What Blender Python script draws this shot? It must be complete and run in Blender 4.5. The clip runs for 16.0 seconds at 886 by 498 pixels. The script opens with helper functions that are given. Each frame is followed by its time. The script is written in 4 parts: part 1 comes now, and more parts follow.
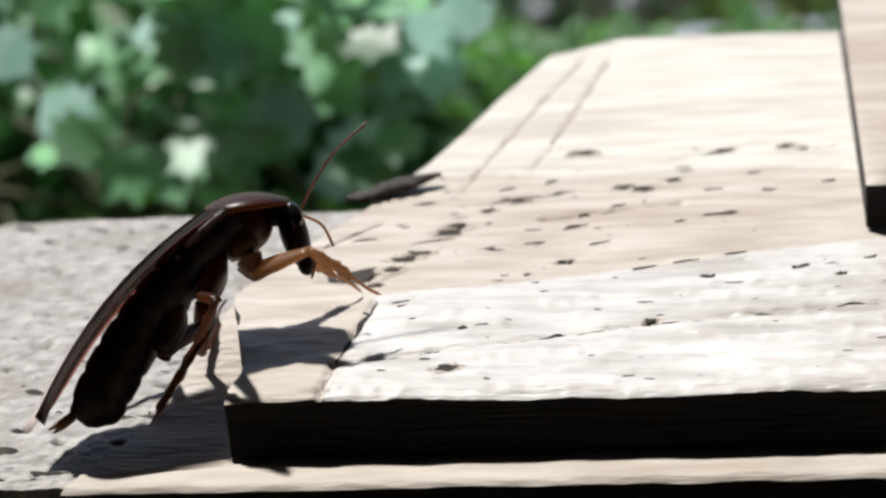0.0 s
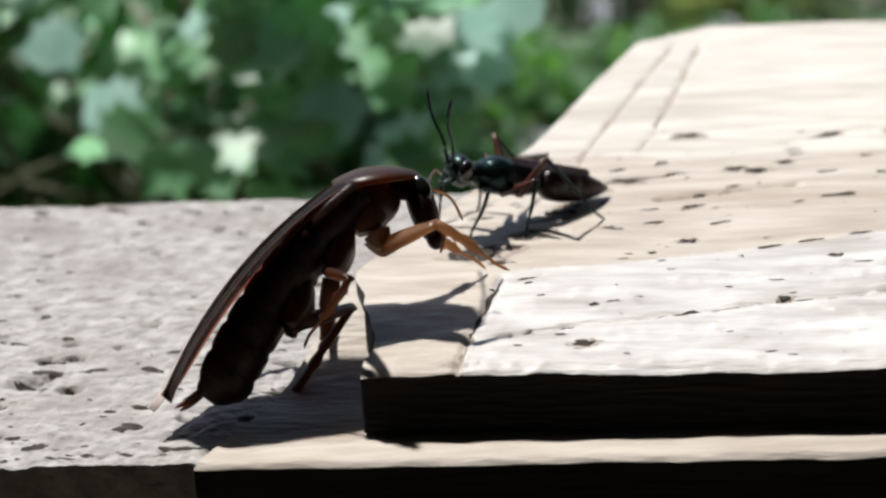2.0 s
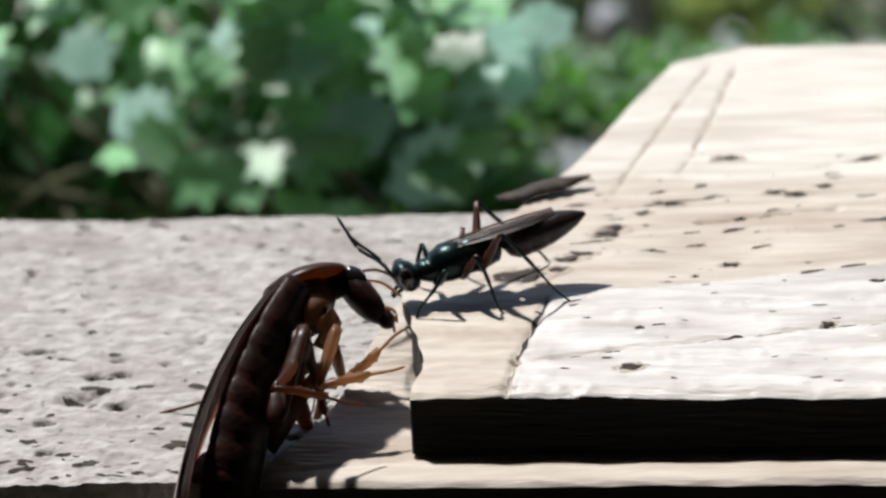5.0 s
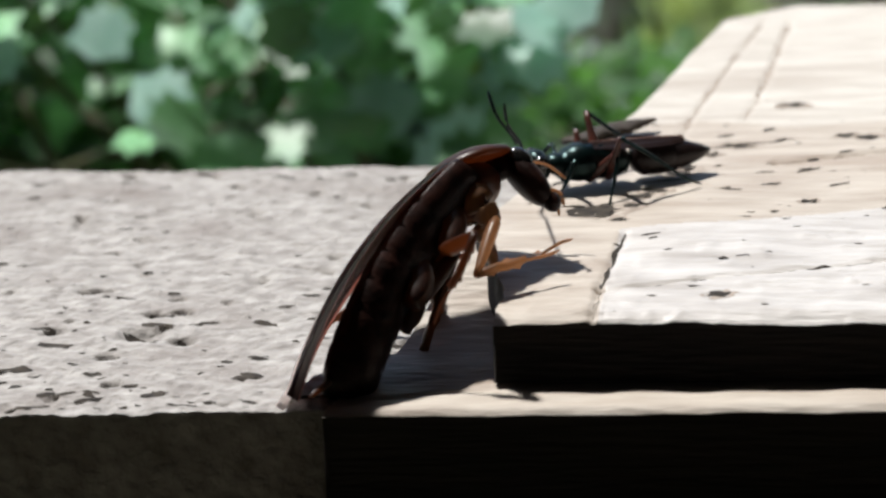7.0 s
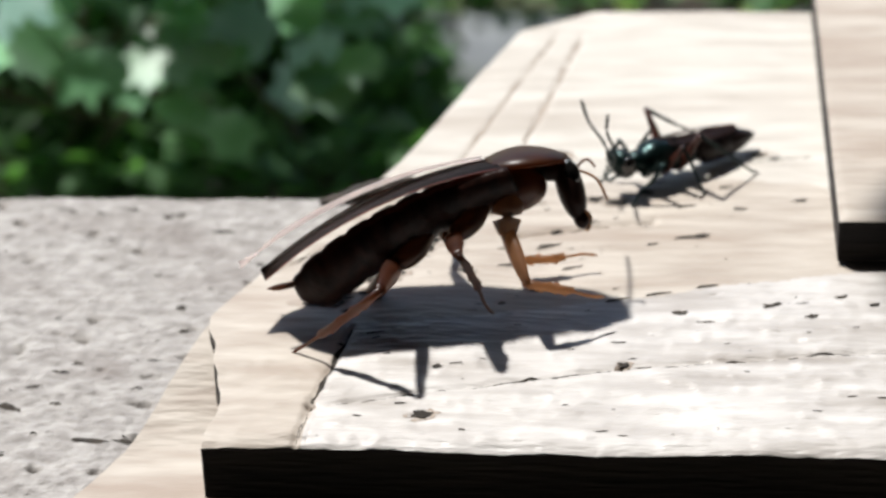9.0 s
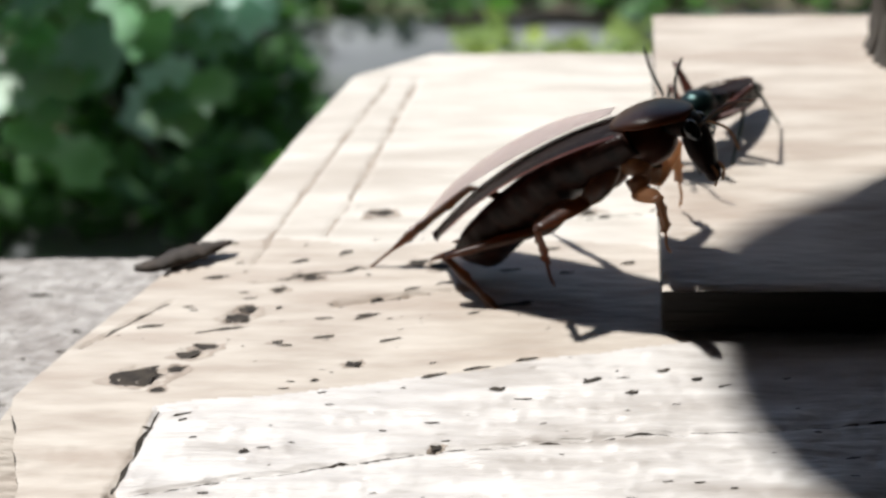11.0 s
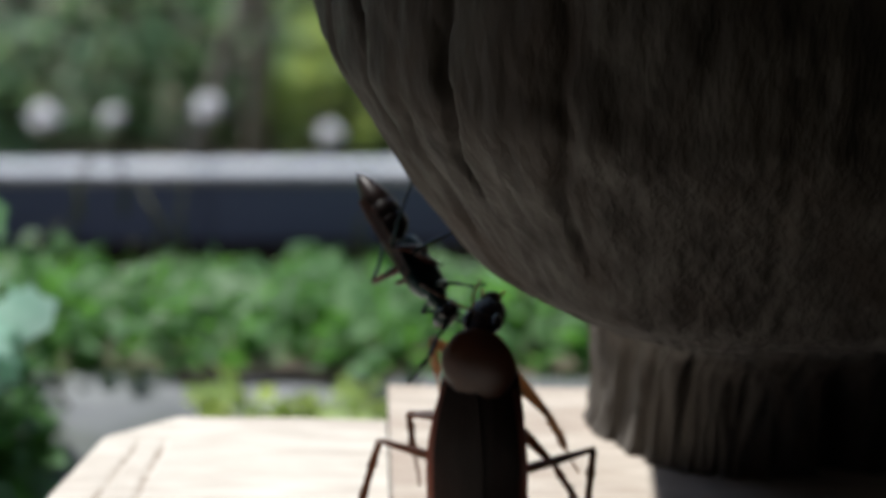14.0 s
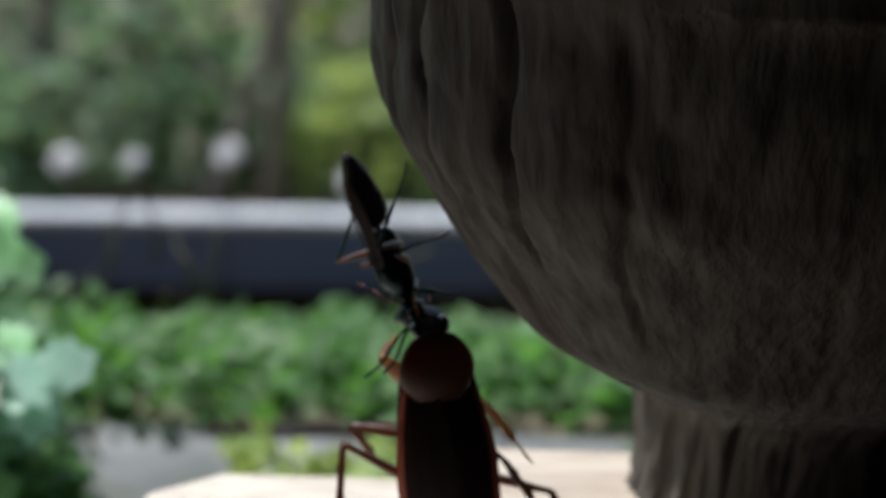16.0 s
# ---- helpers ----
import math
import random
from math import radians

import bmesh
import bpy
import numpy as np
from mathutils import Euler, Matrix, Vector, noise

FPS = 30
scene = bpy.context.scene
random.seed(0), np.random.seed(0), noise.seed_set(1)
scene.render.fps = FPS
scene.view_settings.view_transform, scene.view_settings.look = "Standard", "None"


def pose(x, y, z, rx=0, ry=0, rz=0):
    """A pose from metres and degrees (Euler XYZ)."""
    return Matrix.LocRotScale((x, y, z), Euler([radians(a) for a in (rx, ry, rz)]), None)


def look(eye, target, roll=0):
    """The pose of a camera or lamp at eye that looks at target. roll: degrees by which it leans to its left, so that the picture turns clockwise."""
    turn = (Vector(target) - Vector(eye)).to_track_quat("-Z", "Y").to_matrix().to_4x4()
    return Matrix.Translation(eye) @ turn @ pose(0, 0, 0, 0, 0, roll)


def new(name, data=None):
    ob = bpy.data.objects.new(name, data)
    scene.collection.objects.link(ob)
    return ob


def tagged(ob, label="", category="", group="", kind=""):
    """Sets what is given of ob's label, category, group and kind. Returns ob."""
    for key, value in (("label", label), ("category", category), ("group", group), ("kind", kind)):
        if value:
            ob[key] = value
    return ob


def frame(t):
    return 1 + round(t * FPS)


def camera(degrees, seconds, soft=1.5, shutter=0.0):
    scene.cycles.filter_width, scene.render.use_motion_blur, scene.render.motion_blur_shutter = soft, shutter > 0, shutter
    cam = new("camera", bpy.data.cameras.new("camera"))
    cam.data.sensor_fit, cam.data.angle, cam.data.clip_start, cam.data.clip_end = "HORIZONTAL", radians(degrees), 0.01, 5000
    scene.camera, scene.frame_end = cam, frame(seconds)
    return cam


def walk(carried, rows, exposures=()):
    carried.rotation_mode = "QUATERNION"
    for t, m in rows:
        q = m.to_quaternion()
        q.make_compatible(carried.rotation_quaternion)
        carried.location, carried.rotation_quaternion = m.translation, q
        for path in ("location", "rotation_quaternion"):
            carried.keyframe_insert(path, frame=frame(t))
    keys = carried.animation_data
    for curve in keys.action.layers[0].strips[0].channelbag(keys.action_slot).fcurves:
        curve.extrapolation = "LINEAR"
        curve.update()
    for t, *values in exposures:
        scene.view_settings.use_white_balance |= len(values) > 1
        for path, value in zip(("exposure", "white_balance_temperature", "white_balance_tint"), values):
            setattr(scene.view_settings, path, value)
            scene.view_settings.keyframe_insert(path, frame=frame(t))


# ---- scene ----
MM = 0.001
cam = camera(20, 16.0, soft=2.6)
cam.data.dof.use_dof = True
cam.data.dof.focus_distance = 0.298
cam.data.dof.aperture_fstop = 25
PATH = (
    (0, (0.0460, -0.2603, 0.1266), (0.0141, 0.0148, 0.0114), -4.33),
    (0.5, (0.0394, -0.2613, 0.1233), (0.0108, 0.0147, 0.0092), -4.01),
    (1, (0.0307, -0.2618, 0.1207), (0.0052, 0.0150, 0.0079), -3.59),
    (1.5, (0.0250, -0.2609, 0.1201), (0.0004, 0.0160, 0.0074), -3.29),
    (2, (0.0221, -0.2605, 0.1207), (-0.0023, 0.0164, 0.0079), -3.38),
    (2.5, (0.0202, -0.2592, 0.1223), (-0.0032, 0.0176, 0.0091), -3.06),
    (3, (0.0160, -0.2592, 0.1239), (-0.0054, 0.0177, 0.0105), -2.49),
    (5.5, (0.0162, -0.2631, 0.1249), (-0.0080, 0.0139, 0.0121), -2.76),
    (6, (0.0053, -0.2615, 0.1165), (-0.0146, 0.0171, 0.0070), -2.21),
    (6.5, (0.0038, -0.2625, 0.1119), (-0.0161, 0.0166, 0.0039), -2.31),
    (7, (0.0002, -0.2610, 0.1075), (-0.0178, 0.0189, 0.0009), -2.10),
    (7.5, (0.0054, -0.2628, 0.1160), (-0.0137, 0.0154, 0.0053), -2.09),
    (8, (0.0081, -0.2628, 0.1200), (-0.0098, 0.0148, 0.0076), -1.67),
    (8.5, (0.0144, -0.2562, 0.1348), (-0.0025, 0.0166, 0.0111), -0.84),
    (8.7, (0.0261, -0.2523, 0.1479), (0.0046, 0.0158, 0.0148), -1.53),
    (10.8, (0.0643, -0.2268, 0.1795), (0.0381, 0.0265, 0.0209), -3.20),
    (11, (0.0541, -0.2297, 0.1680), (0.0392, 0.0308, 0.0199), -1.73),
    (11.5, (0.0326, -0.2305, 0.1442), (0.0506, 0.0395, 0.0146), 1.30),
    (12, (0.0328, -0.2295, 0.1427), (0.0604, 0.0430, 0.0203), 2.09),
    (12.5, (0.0430, -0.2352, 0.1659), (0.0671, 0.0373, 0.0427), 1.94),
    (13, (0.0473, -0.2435, 0.1719), (0.0706, 0.0321, 0.0556), 1.70),
    (13.5, (0.0484, -0.2468, 0.1767), (0.0691, 0.0301, 0.0632), 1.59),
    (14, (0.0493, -0.2502, 0.1819), (0.0686, 0.0278, 0.0707), 2.40),
    (14.5, (0.0498, -0.2503, 0.1824), (0.0681, 0.0283, 0.0725), 2.41),
    (15, (0.0491, -0.2520, 0.1854), (0.0668, 0.0269, 0.0763), 2.50),
    (15.5, (0.0471, -0.2502, 0.1845), (0.0646, 0.0292, 0.0766), 2.83),
    (16, (0.0432, -0.2513, 0.1849), (0.0610, 0.0287, 0.0789), 3.30),
)
walk(cam, [(t, look(eye, target, roll)) for t, eye, target, roll in PATH])
scene.view_settings.exposure = 0.45

# ---- world and sun ----
SUN_UP, SUN_TURN = 64, -50
world = bpy.data.worlds.new("garden_sky")
world.use_nodes = True
wn = world.node_tree
sky = wn.nodes.new("ShaderNodeTexSky")
sky.sky_type, sky.sun_disc = "NISHITA", False
sky.sun_elevation, sky.sun_rotation = radians(SUN_UP), radians(SUN_TURN)
wn.nodes["Background"].inputs["Strength"].default_value = 0.095
wn.links.new(sky.outputs["Color"], wn.nodes["Background"].inputs["Color"])
scene.world = world
sun = new("sun", bpy.data.lights.new("sun", "SUN"))
sun.data.energy, sun.data.angle, sun.data.color = 4.6, radians(3.0), (1.0, 0.98, 0.945)
sun.matrix_world = look((math.sin(radians(SUN_TURN)) * math.cos(radians(SUN_UP)) * 5, math.cos(radians(SUN_TURN)) * math.cos(radians(SUN_UP)) * 5,
                         math.sin(radians(SUN_UP)) * 5), (0, 0, 0))


# ---- materials ----
def material(name, dark, light, rough=0.6, scale=200.0, stretch=(1, 1, 1), bump=0.3, bump_scale=None, bump_depth=0.0003, metal=0.0, per_piece=0.0,
             translucent=0.0, glow_through=None, spec=0.5, stain=None, stain_scale=40.0, coat=0.0, detail=6.0):
    """Two-tone noise on the object's own metres, a second coarser stain, fine relief, and light that shines through thin things."""
    m = bpy.data.materials.new(name)
    m.use_nodes = True
    n, link = m.node_tree.nodes, m.node_tree.links.new
    b = n["Principled BSDF"]
    where = n.new("ShaderNodeTexCoord")
    place = n.new("ShaderNodeMapping")
    place.inputs["Scale"].default_value = stretch
    link(where.outputs["Object"], place.inputs["Vector"])
    fine = n.new("ShaderNodeTexNoise")
    fine.inputs["Scale"].default_value, fine.inputs["Detail"].default_value = scale, detail
    link(place.outputs["Vector"], fine.inputs["Vector"])
    ramp = n.new("ShaderNodeValToRGB")
    ramp.color_ramp.elements[0].position, ramp.color_ramp.elements[1].position = 0.32, 0.68
    ramp.color_ramp.elements[0].color, ramp.color_ramp.elements[1].color = (*dark, 1), (*light, 1)
    link(fine.outputs["Fac"], ramp.inputs["Fac"])
    colour = ramp.outputs["Color"]
    if stain:
        coarse = n.new("ShaderNodeTexNoise")
        coarse.inputs["Scale"].default_value, coarse.inputs["Detail"].default_value = stain_scale, 4
        link(place.outputs["Vector"], coarse.inputs["Vector"])
        cut = n.new("ShaderNodeMapRange")
        cut.inputs["From Min"].default_value, cut.inputs["From Max"].default_value = 0.5, 0.72
        link(coarse.outputs["Fac"], cut.inputs["Value"])
        mix = n.new("ShaderNodeMix")
        mix.data_type = "RGBA"
        link(cut.outputs["Result"], mix.inputs["Factor"])
        link(colour, mix.inputs["A"])
        mix.inputs["B"].default_value = (*stain, 1)
        colour = mix.outputs["Result"]
    if per_piece:
        info = n.new("ShaderNodeObjectInfo")
        island = n.new("ShaderNodeNewGeometry")
        add = n.new("ShaderNodeMath")
        link(info.outputs["Random"], add.inputs[0])
        link(island.outputs["Random Per Island"], add.inputs[1])
        wrap = n.new("ShaderNodeMath")
        wrap.operation = "FRACT"
        link(add.outputs["Value"], wrap.inputs[0])
        span = n.new("ShaderNodeMapRange")
        span.inputs["To Min"].default_value, span.inputs["To Max"].default_value = 1 - per_piece, 1 + per_piece
        link(wrap.outputs["Value"], span.inputs["Value"])
        vary = n.new("ShaderNodeHueSaturation")
        link(span.outputs["Result"], vary.inputs["Value"])
        link(colour, vary.inputs["Color"])
        colour = vary.outputs["Color"]
    link(colour, b.inputs["Base Color"])
    b.inputs["Roughness"].default_value, b.inputs["Metallic"].default_value, b.inputs["Coat Weight"].default_value = rough, metal, coat
    b.inputs["Specular IOR Level"].default_value = spec
    if bump:
        relief = n.new("ShaderNodeBump")
        relief.inputs["Strength"].default_value, relief.inputs["Distance"].default_value = bump, bump_depth
        grain = n.new("ShaderNodeTexNoise")
        grain.inputs["Scale"].default_value, grain.inputs["Detail"].default_value = bump_scale or scale * 2, 5
        link(place.outputs["Vector"], grain.inputs["Vector"])
        link(grain.outputs["Fac"], relief.inputs["Height"])
        link(relief.outputs["Normal"], b.inputs["Normal"])
    if translucent:
        thin = n.new("ShaderNodeBsdfTranslucent")
        if glow_through:
            thin.inputs["Color"].default_value = (*glow_through, 1)
        else:
            link(colour, thin.inputs["Color"])
        both = n.new("ShaderNodeMixShader")
        both.inputs["Fac"].default_value = translucent
        link(b.outputs["BSDF"], both.inputs[1])
        link(thin.outputs["BSDF"], both.inputs[2])
        link(both.outputs["Shader"], n["Material Output"].inputs["Surface"])
    return m


WOOD = material("weathered_pale_wood", (0.36, 0.305, 0.255), (0.51, 0.46, 0.40), 0.62, 70, (1, 5, 5), 0.7, 220, 0.0005, stain=(0.33, 0.265, 0.215), stain_scale=22)
WOOD_OLD = material("grey_cracked_wood", (0.060, 0.053, 0.047), (0.15, 0.138, 0.125), 0.75, 70, (3, 3, 0.9), 0.8, 190, 0.0009, spec=0.2, stain=(0.085, 0.068, 0.057), stain_scale=30)
CONCRETE = material("rough_concrete", (0.24, 0.222, 0.208), (0.42, 0.40, 0.38), 0.85, 330, (1, 1.6, 1), bump=1.0, bump_scale=520, bump_depth=0.0008, stain=(0.22, 0.195, 0.18), stain_scale=60)
WOOD_PALE = material("sun_bleached_wood", (0.45, 0.41, 0.36), (0.60, 0.565, 0.51), 0.6, 70, (1, 5, 5), 0.7, 220, 0.0005, stain=(0.40, 0.35, 0.30), stain_scale=18)
RUSSET = material("russet_flank", (0.05, 0.016, 0.009), (0.12, 0.042, 0.022), 0.4, 400, bump=0.3, translucent=0.25, glow_through=(0.6, 0.2, 0.09))
GROOVE = material("brown_groove", (0.27, 0.22, 0.18), (0.39, 0.335, 0.285), 0.8, 300)
# dark stain on the sides; the shade of faces turned from the sun is in it
WOOD_EDGE = material("stained_and_shaded_wood_edge", (0.006, 0.004, 0.003), (0.02, 0.014, 0.011), 0.85, 50, (1, 6, 10), 0.6, 140, 0.0004)
# lit copy of the wood: the facet's glare is in its paler colour
GLARE_WOOD = material("glare_smooth_wood", (0.44, 0.41, 0.385), (0.62, 0.595, 0.57), 0.42, 70, (1, 6, 6), 0.7, 200, 0.0006, stain=(0.30, 0.265, 0.235), stain_scale=26)
SHADE_DARK = material("shade_dark", (0.015, 0.012, 0.01), (0.05, 0.04, 0.03), 0.95, 500)
BARK_CHIP = material("dark_bark_chip", (0.015, 0.011, 0.008), (0.05, 0.035, 0.025), 0.8, 400)
SHELL = material("dark_brown_shell", (0.007, 0.003, 0.0022), (0.026, 0.009, 0.006), 0.42, 300, (2, 3, 1), 0.5, 900, 0.0002, spec=0.16)
WING = material("brown_wing", (0.007, 0.003, 0.0022), (0.018, 0.0075, 0.005), 0.38, 350, (1, 8, 1), 0.4, 900, 0.0002, translucent=0.03, glow_through=(0.40, 0.10, 0.06), spec=0.2)
# thin pale wing; the sun's glare on the wings is put into its white
HIND_WING = material("glare_white_hind_wing", (0.66, 0.58, 0.56), (0.82, 0.77, 0.75), 0.3, 300, (1, 9, 1), 0.5, 900, 0.0002, translucent=0.55, glow_through=(0.97, 0.86, 0.82))
WING_EDGE = material("red_wing_margin", (0.07, 0.02, 0.014), (0.16, 0.05, 0.035), 0.3, 350, (1, 8, 1), 0.3, 900, 0.0002, translucent=0.35, glow_through=(0.55, 0.14, 0.08), coat=0.2)
AMBER = material("amber_leg", (0.10, 0.050, 0.026), (0.22, 0.12, 0.07), 0.36, 400, translucent=0.5, glow_through=(0.84, 0.54, 0.32), bump=0.2, coat=0.15)
LEG_DARK = material("dark_leg", (0.012, 0.005, 0.004), (0.04, 0.016, 0.009), 0.40, 400, translucent=0.28, glow_through=(0.70, 0.33, 0.15), bump=0.2, coat=0.08)
PRONOTUM = material("pronotum_shield", (0.020, 0.008, 0.004), (0.055, 0.021, 0.010), 0.36, 260, bump=0.25, stain=(0.02, 0.008, 0.005), stain_scale=170, translucent=0.2, glow_through=(0.66, 0.26, 0.09), spec=0.3)
EYE = material("black_eye", (0.004, 0.004, 0.004), (0.012, 0.011, 0.01), 0.15, 400, coat=0.6)
JEWEL = material("green_black_metal", (0.004, 0.010, 0.010), (0.009, 0.025, 0.024), 0.3, 500, metal=0.75, bump=0.5, bump_scale=1500, bump_depth=0.0001)
TAIL = material("red_brown_tail", (0.006, 0.004, 0.004), (0.016, 0.008, 0.007), 0.4, 400, bump=0.2, spec=0.3)
RUSTY = material("rust_red_leg", (0.03, 0.009, 0.006), (0.08, 0.022, 0.014), 0.35, 400, bump=0.2)
MEMBRANE = material("smoky_wing", (0.012, 0.008, 0.007), (0.035, 0.022, 0.018), 0.3, 400, (1, 6, 1), 0.2, translucent=0.3, glow_through=(0.40, 0.20, 0.15))
LEAF = material("shrub_leaf", (0.08, 0.22, 0.10), (0.25, 0.50, 0.26), 0.45, 110, bump=0.5, per_piece=0.85, spec=0.6, translucent=0.28, glow_through=(0.34, 0.68, 0.16), stain=(0.30, 0.45, 0.36), stain_scale=60)
SHEEN_LEAF = material("sheen_bluish_leaf", (0.22, 0.42, 0.36), (0.42, 0.62, 0.56), 0.5, 110, bump=0.5, per_piece=0.3, spec=0.5, translucent=0.35, glow_through=(0.5, 0.82, 0.56))
HEDGE = material("hedge_leaf", (0.045, 0.115, 0.040), (0.10, 0.21, 0.085), 0.6, 30, bump=0.2, per_piece=0.28, translucent=0.35, glow_through=(0.16, 0.42, 0.06))
YELLOW_LEAF = material("yellow_green_leaf", (0.17, 0.26, 0.07), (0.36, 0.46, 0.18), 0.45, 30, per_piece=0.4, translucent=0.4, glow_through=(0.55, 0.68, 0.18))
TREE_LEAF = material("tree_leaf", (0.08, 0.16, 0.09), (0.26, 0.40, 0.26), 0.4, 20, per_piece=0.75, translucent=0.4, glow_through=(0.36, 0.54, 0.26))
STEM = material("green_stem", (0.03, 0.04, 0.015), (0.08, 0.08, 0.03), 0.6, 120)
TRUNK = material("tree_bark", (0.20, 0.18, 0.15), (0.42, 0.39, 0.34), 0.9, 40, (4, 4, 0.7), 0.9, 60, 0.004)
EARTH = material("garden_soil", (0.06, 0.05, 0.035), (0.15, 0.125, 0.09), 0.95, 14, bump=0.8, bump_depth=0.01, stain=(0.07, 0.115, 0.045), stain_scale=5)
SLATE = material("blue_grey_painted_edge", (0.05, 0.08, 0.19), (0.08, 0.13, 0.29), 0.55, 12, (0.3, 1, 1), 0.4, 60, 0.002, stain=(0.03, 0.035, 0.05), stain_scale=3)
CAP = material("pale_stone_cap", (0.34, 0.37, 0.42), (0.50, 0.53, 0.58), 0.8, 25, bump=0.5, stain=(0.20, 0.21, 0.24), stain_scale=6)
PAVING = material("grey_paving", (0.10, 0.11, 0.12), (0.20, 0.21, 0.23), 0.85, 30, bump=0.5, stain=(0.06, 0.07, 0.04), stain_scale=14)
PETAL = material("white_petal", (0.80, 0.81, 0.84), (0.88, 0.89, 0.92), 0.6, 200, translucent=0.3, glow_through=(0.85, 0.88, 0.95))
BLOCKER = material("dark_light_blocker", (0.025, 0.022, 0.02), (0.05, 0.045, 0.04), 0.9, 8, bump=0.5, bump_depth=0.002)


# ---- shape helpers: all shapes in millimetres ----
def part(name, bm, mat, parent=None, label="", smooth=True, more=(), turn_faces=True):
    me = bpy.data.meshes.new(name)
    if turn_faces:
        bmesh.ops.recalc_face_normals(bm, faces=bm.faces)
    bmesh.ops.scale(bm, vec=(MM, MM, MM), verts=bm.verts)
    bm.to_mesh(me)
    bm.free()
    for m in (mat, *more):
        me.materials.append(m)
    if smooth:
        me.polygons.foreach_set("use_smooth", [True] * len(me.polygons))
    ob = new(name, me)
    ob.parent = parent
    return tagged(ob, label)


def thing(name, x, y, z, label, category, group="", kind="", turn=0):
    ob = new(name)
    ob.empty_display_size = 0.005
    ob.matrix_basis = pose(x * MM, y * MM, z * MM, 0, 0, turn)
    return tagged(ob, label, category, group, kind)


def loft(bm, rings, closed=True):
    """Skins rings of equal count, and closes both ends."""
    rows = [[bm.verts.new(p) for p in ring] for ring in rings]
    k = len(rows[0])
    for a, b in zip(rows, rows[1:]):
        for i in range(k if closed else k - 1):
            bm.faces.new((a[i], a[(i + 1) % k], b[(i + 1) % k], b[i]))
    if closed:
        bm.faces.new(rows[0][::-1])
        bm.faces.new(rows[-1])
    return rows


def tube(bm, path, radii, sides=8):
    path = [Vector(p) for p in path]
    rings = []
    for i, p in enumerate(path):
        way = (path[min(i + 1, len(path) - 1)] - path[max(i - 1, 0)]).normalized()
        side = way.cross(Vector((0, 0, 1)) if abs(way.z) < 0.9 else Vector((1, 0, 0))).normalized()
        up = side.cross(way)
        r = radii[i] if isinstance(radii, (list, tuple)) else radii
        rings.append([p + r * (math.cos(a) * side + math.sin(a) * up) for a in (2 * math.pi * k / sides for k in range(sides))])
    loft(bm, rings)


def smooth_path(points, steps=5):
    """Catmull-Rom through the points."""
    p = [Vector(q) for q in points]
    p = [2 * p[0] - p[1], *p, 2 * p[-1] - p[-2]]
    out = []
    for a, b, c, d in zip(p, p[1:], p[2:], p[3:]):
        for k in range(steps):
            t = k / steps
            out.append(0.5 * (2 * b + (c - a) * t + (2 * a - 5 * b + 4 * c - d) * t * t + (3 * b - a - 3 * c + d) * t ** 3))
    return [*out, p[-2]]


def egg(bm, at, size, turn=(0, 0, 0), u=14, v=9):
    m = Matrix.Translation(at) @ Euler([radians(a) for a in turn]).to_matrix().to_4x4() @ Matrix.Diagonal((*size, 1))
    bmesh.ops.create_uvsphere(bm, u_segments=u, v_segments=v, radius=1, matrix=m)


def body_rings(stations, k=18):
    """Rings across x: each station is x, half width, top, bottom, centre height."""
    rings = []
    for x, w, top, low, mid in stations:
        ring = []
        for i in range(k):
            a = 2 * math.pi * i / k
            c, s = math.cos(a), math.sin(a)
            ring.append((x, w * math.copysign(abs(c) ** 0.85, c), mid + (top if s > 0 else low) * s))
        rings.append(ring)
    return rings


def wobble(x, y, z, scale, seed=0):
    return noise.noise(Vector((x / scale + seed, y / scale - seed, z / scale + 3 * seed)))


# ---- the large structure ----
def LEFT(y):
    """The slanting sawn end of the boards, a little hollow; its far corner is cut."""
    return -32 + (y + 6.6) * (53.5 / 127.6) + float(np.interp(y, (-7, 20, 45, 62, 74, 90, 105, 119), (1.6, 2.2, 3.4, 4.6, 4.6, 3.0, 1.3, 0.3))) + max(0, y - 119.5) * 0.95


BACK, RIGHT = 128, 175


def seg(x, y, ax, ay, bx, by):
    """How far a place lies from a line piece, and how far along it."""
    dx, dy = bx - ax, by - ay
    t = max(0, min(1, ((x - ax) * dx + (y - ay) * dy) / (dx * dx + dy * dy)))
    return math.hypot(x - ax - t * dx, y - ay - t * dy), t


GROOVES = ((0.8, 7.9, 38, 18.2, 0.35, 0.9), (38, 18.2, 80, 22.5, 0.3, 0.7), (80, 22.5, 150, 30, 0.3, 0.6), (0.0, 0.0, 0.8, 7.9, 0.5, 1.0), (0.8, 7.9, 4.0, 26, 0.45, 0.8),
           (31, 119, 25, 86, 0.55, 0.5), (25, 86, 21, 69, 0.45, 0.35), (27, 119, 15, 75, 0.5, 0.4), (15, 75, 12, 62, 0.5, 0.4),
           (24, 51.5, 33, 53.5, 0.55, 1.4), (33, 53.5, 42, 55, 0.5, 1.5), (12, 57, 26, 60, 0.35, 0.5), (40, 72, 49, 76, 0.4, 0.6), (56, 74, 66, 76, 0.3, 0.7),
           (-8, 40, 2, 52, 0.4, 0.6), (6, 44, 13, 46, 0.3, 0.5))
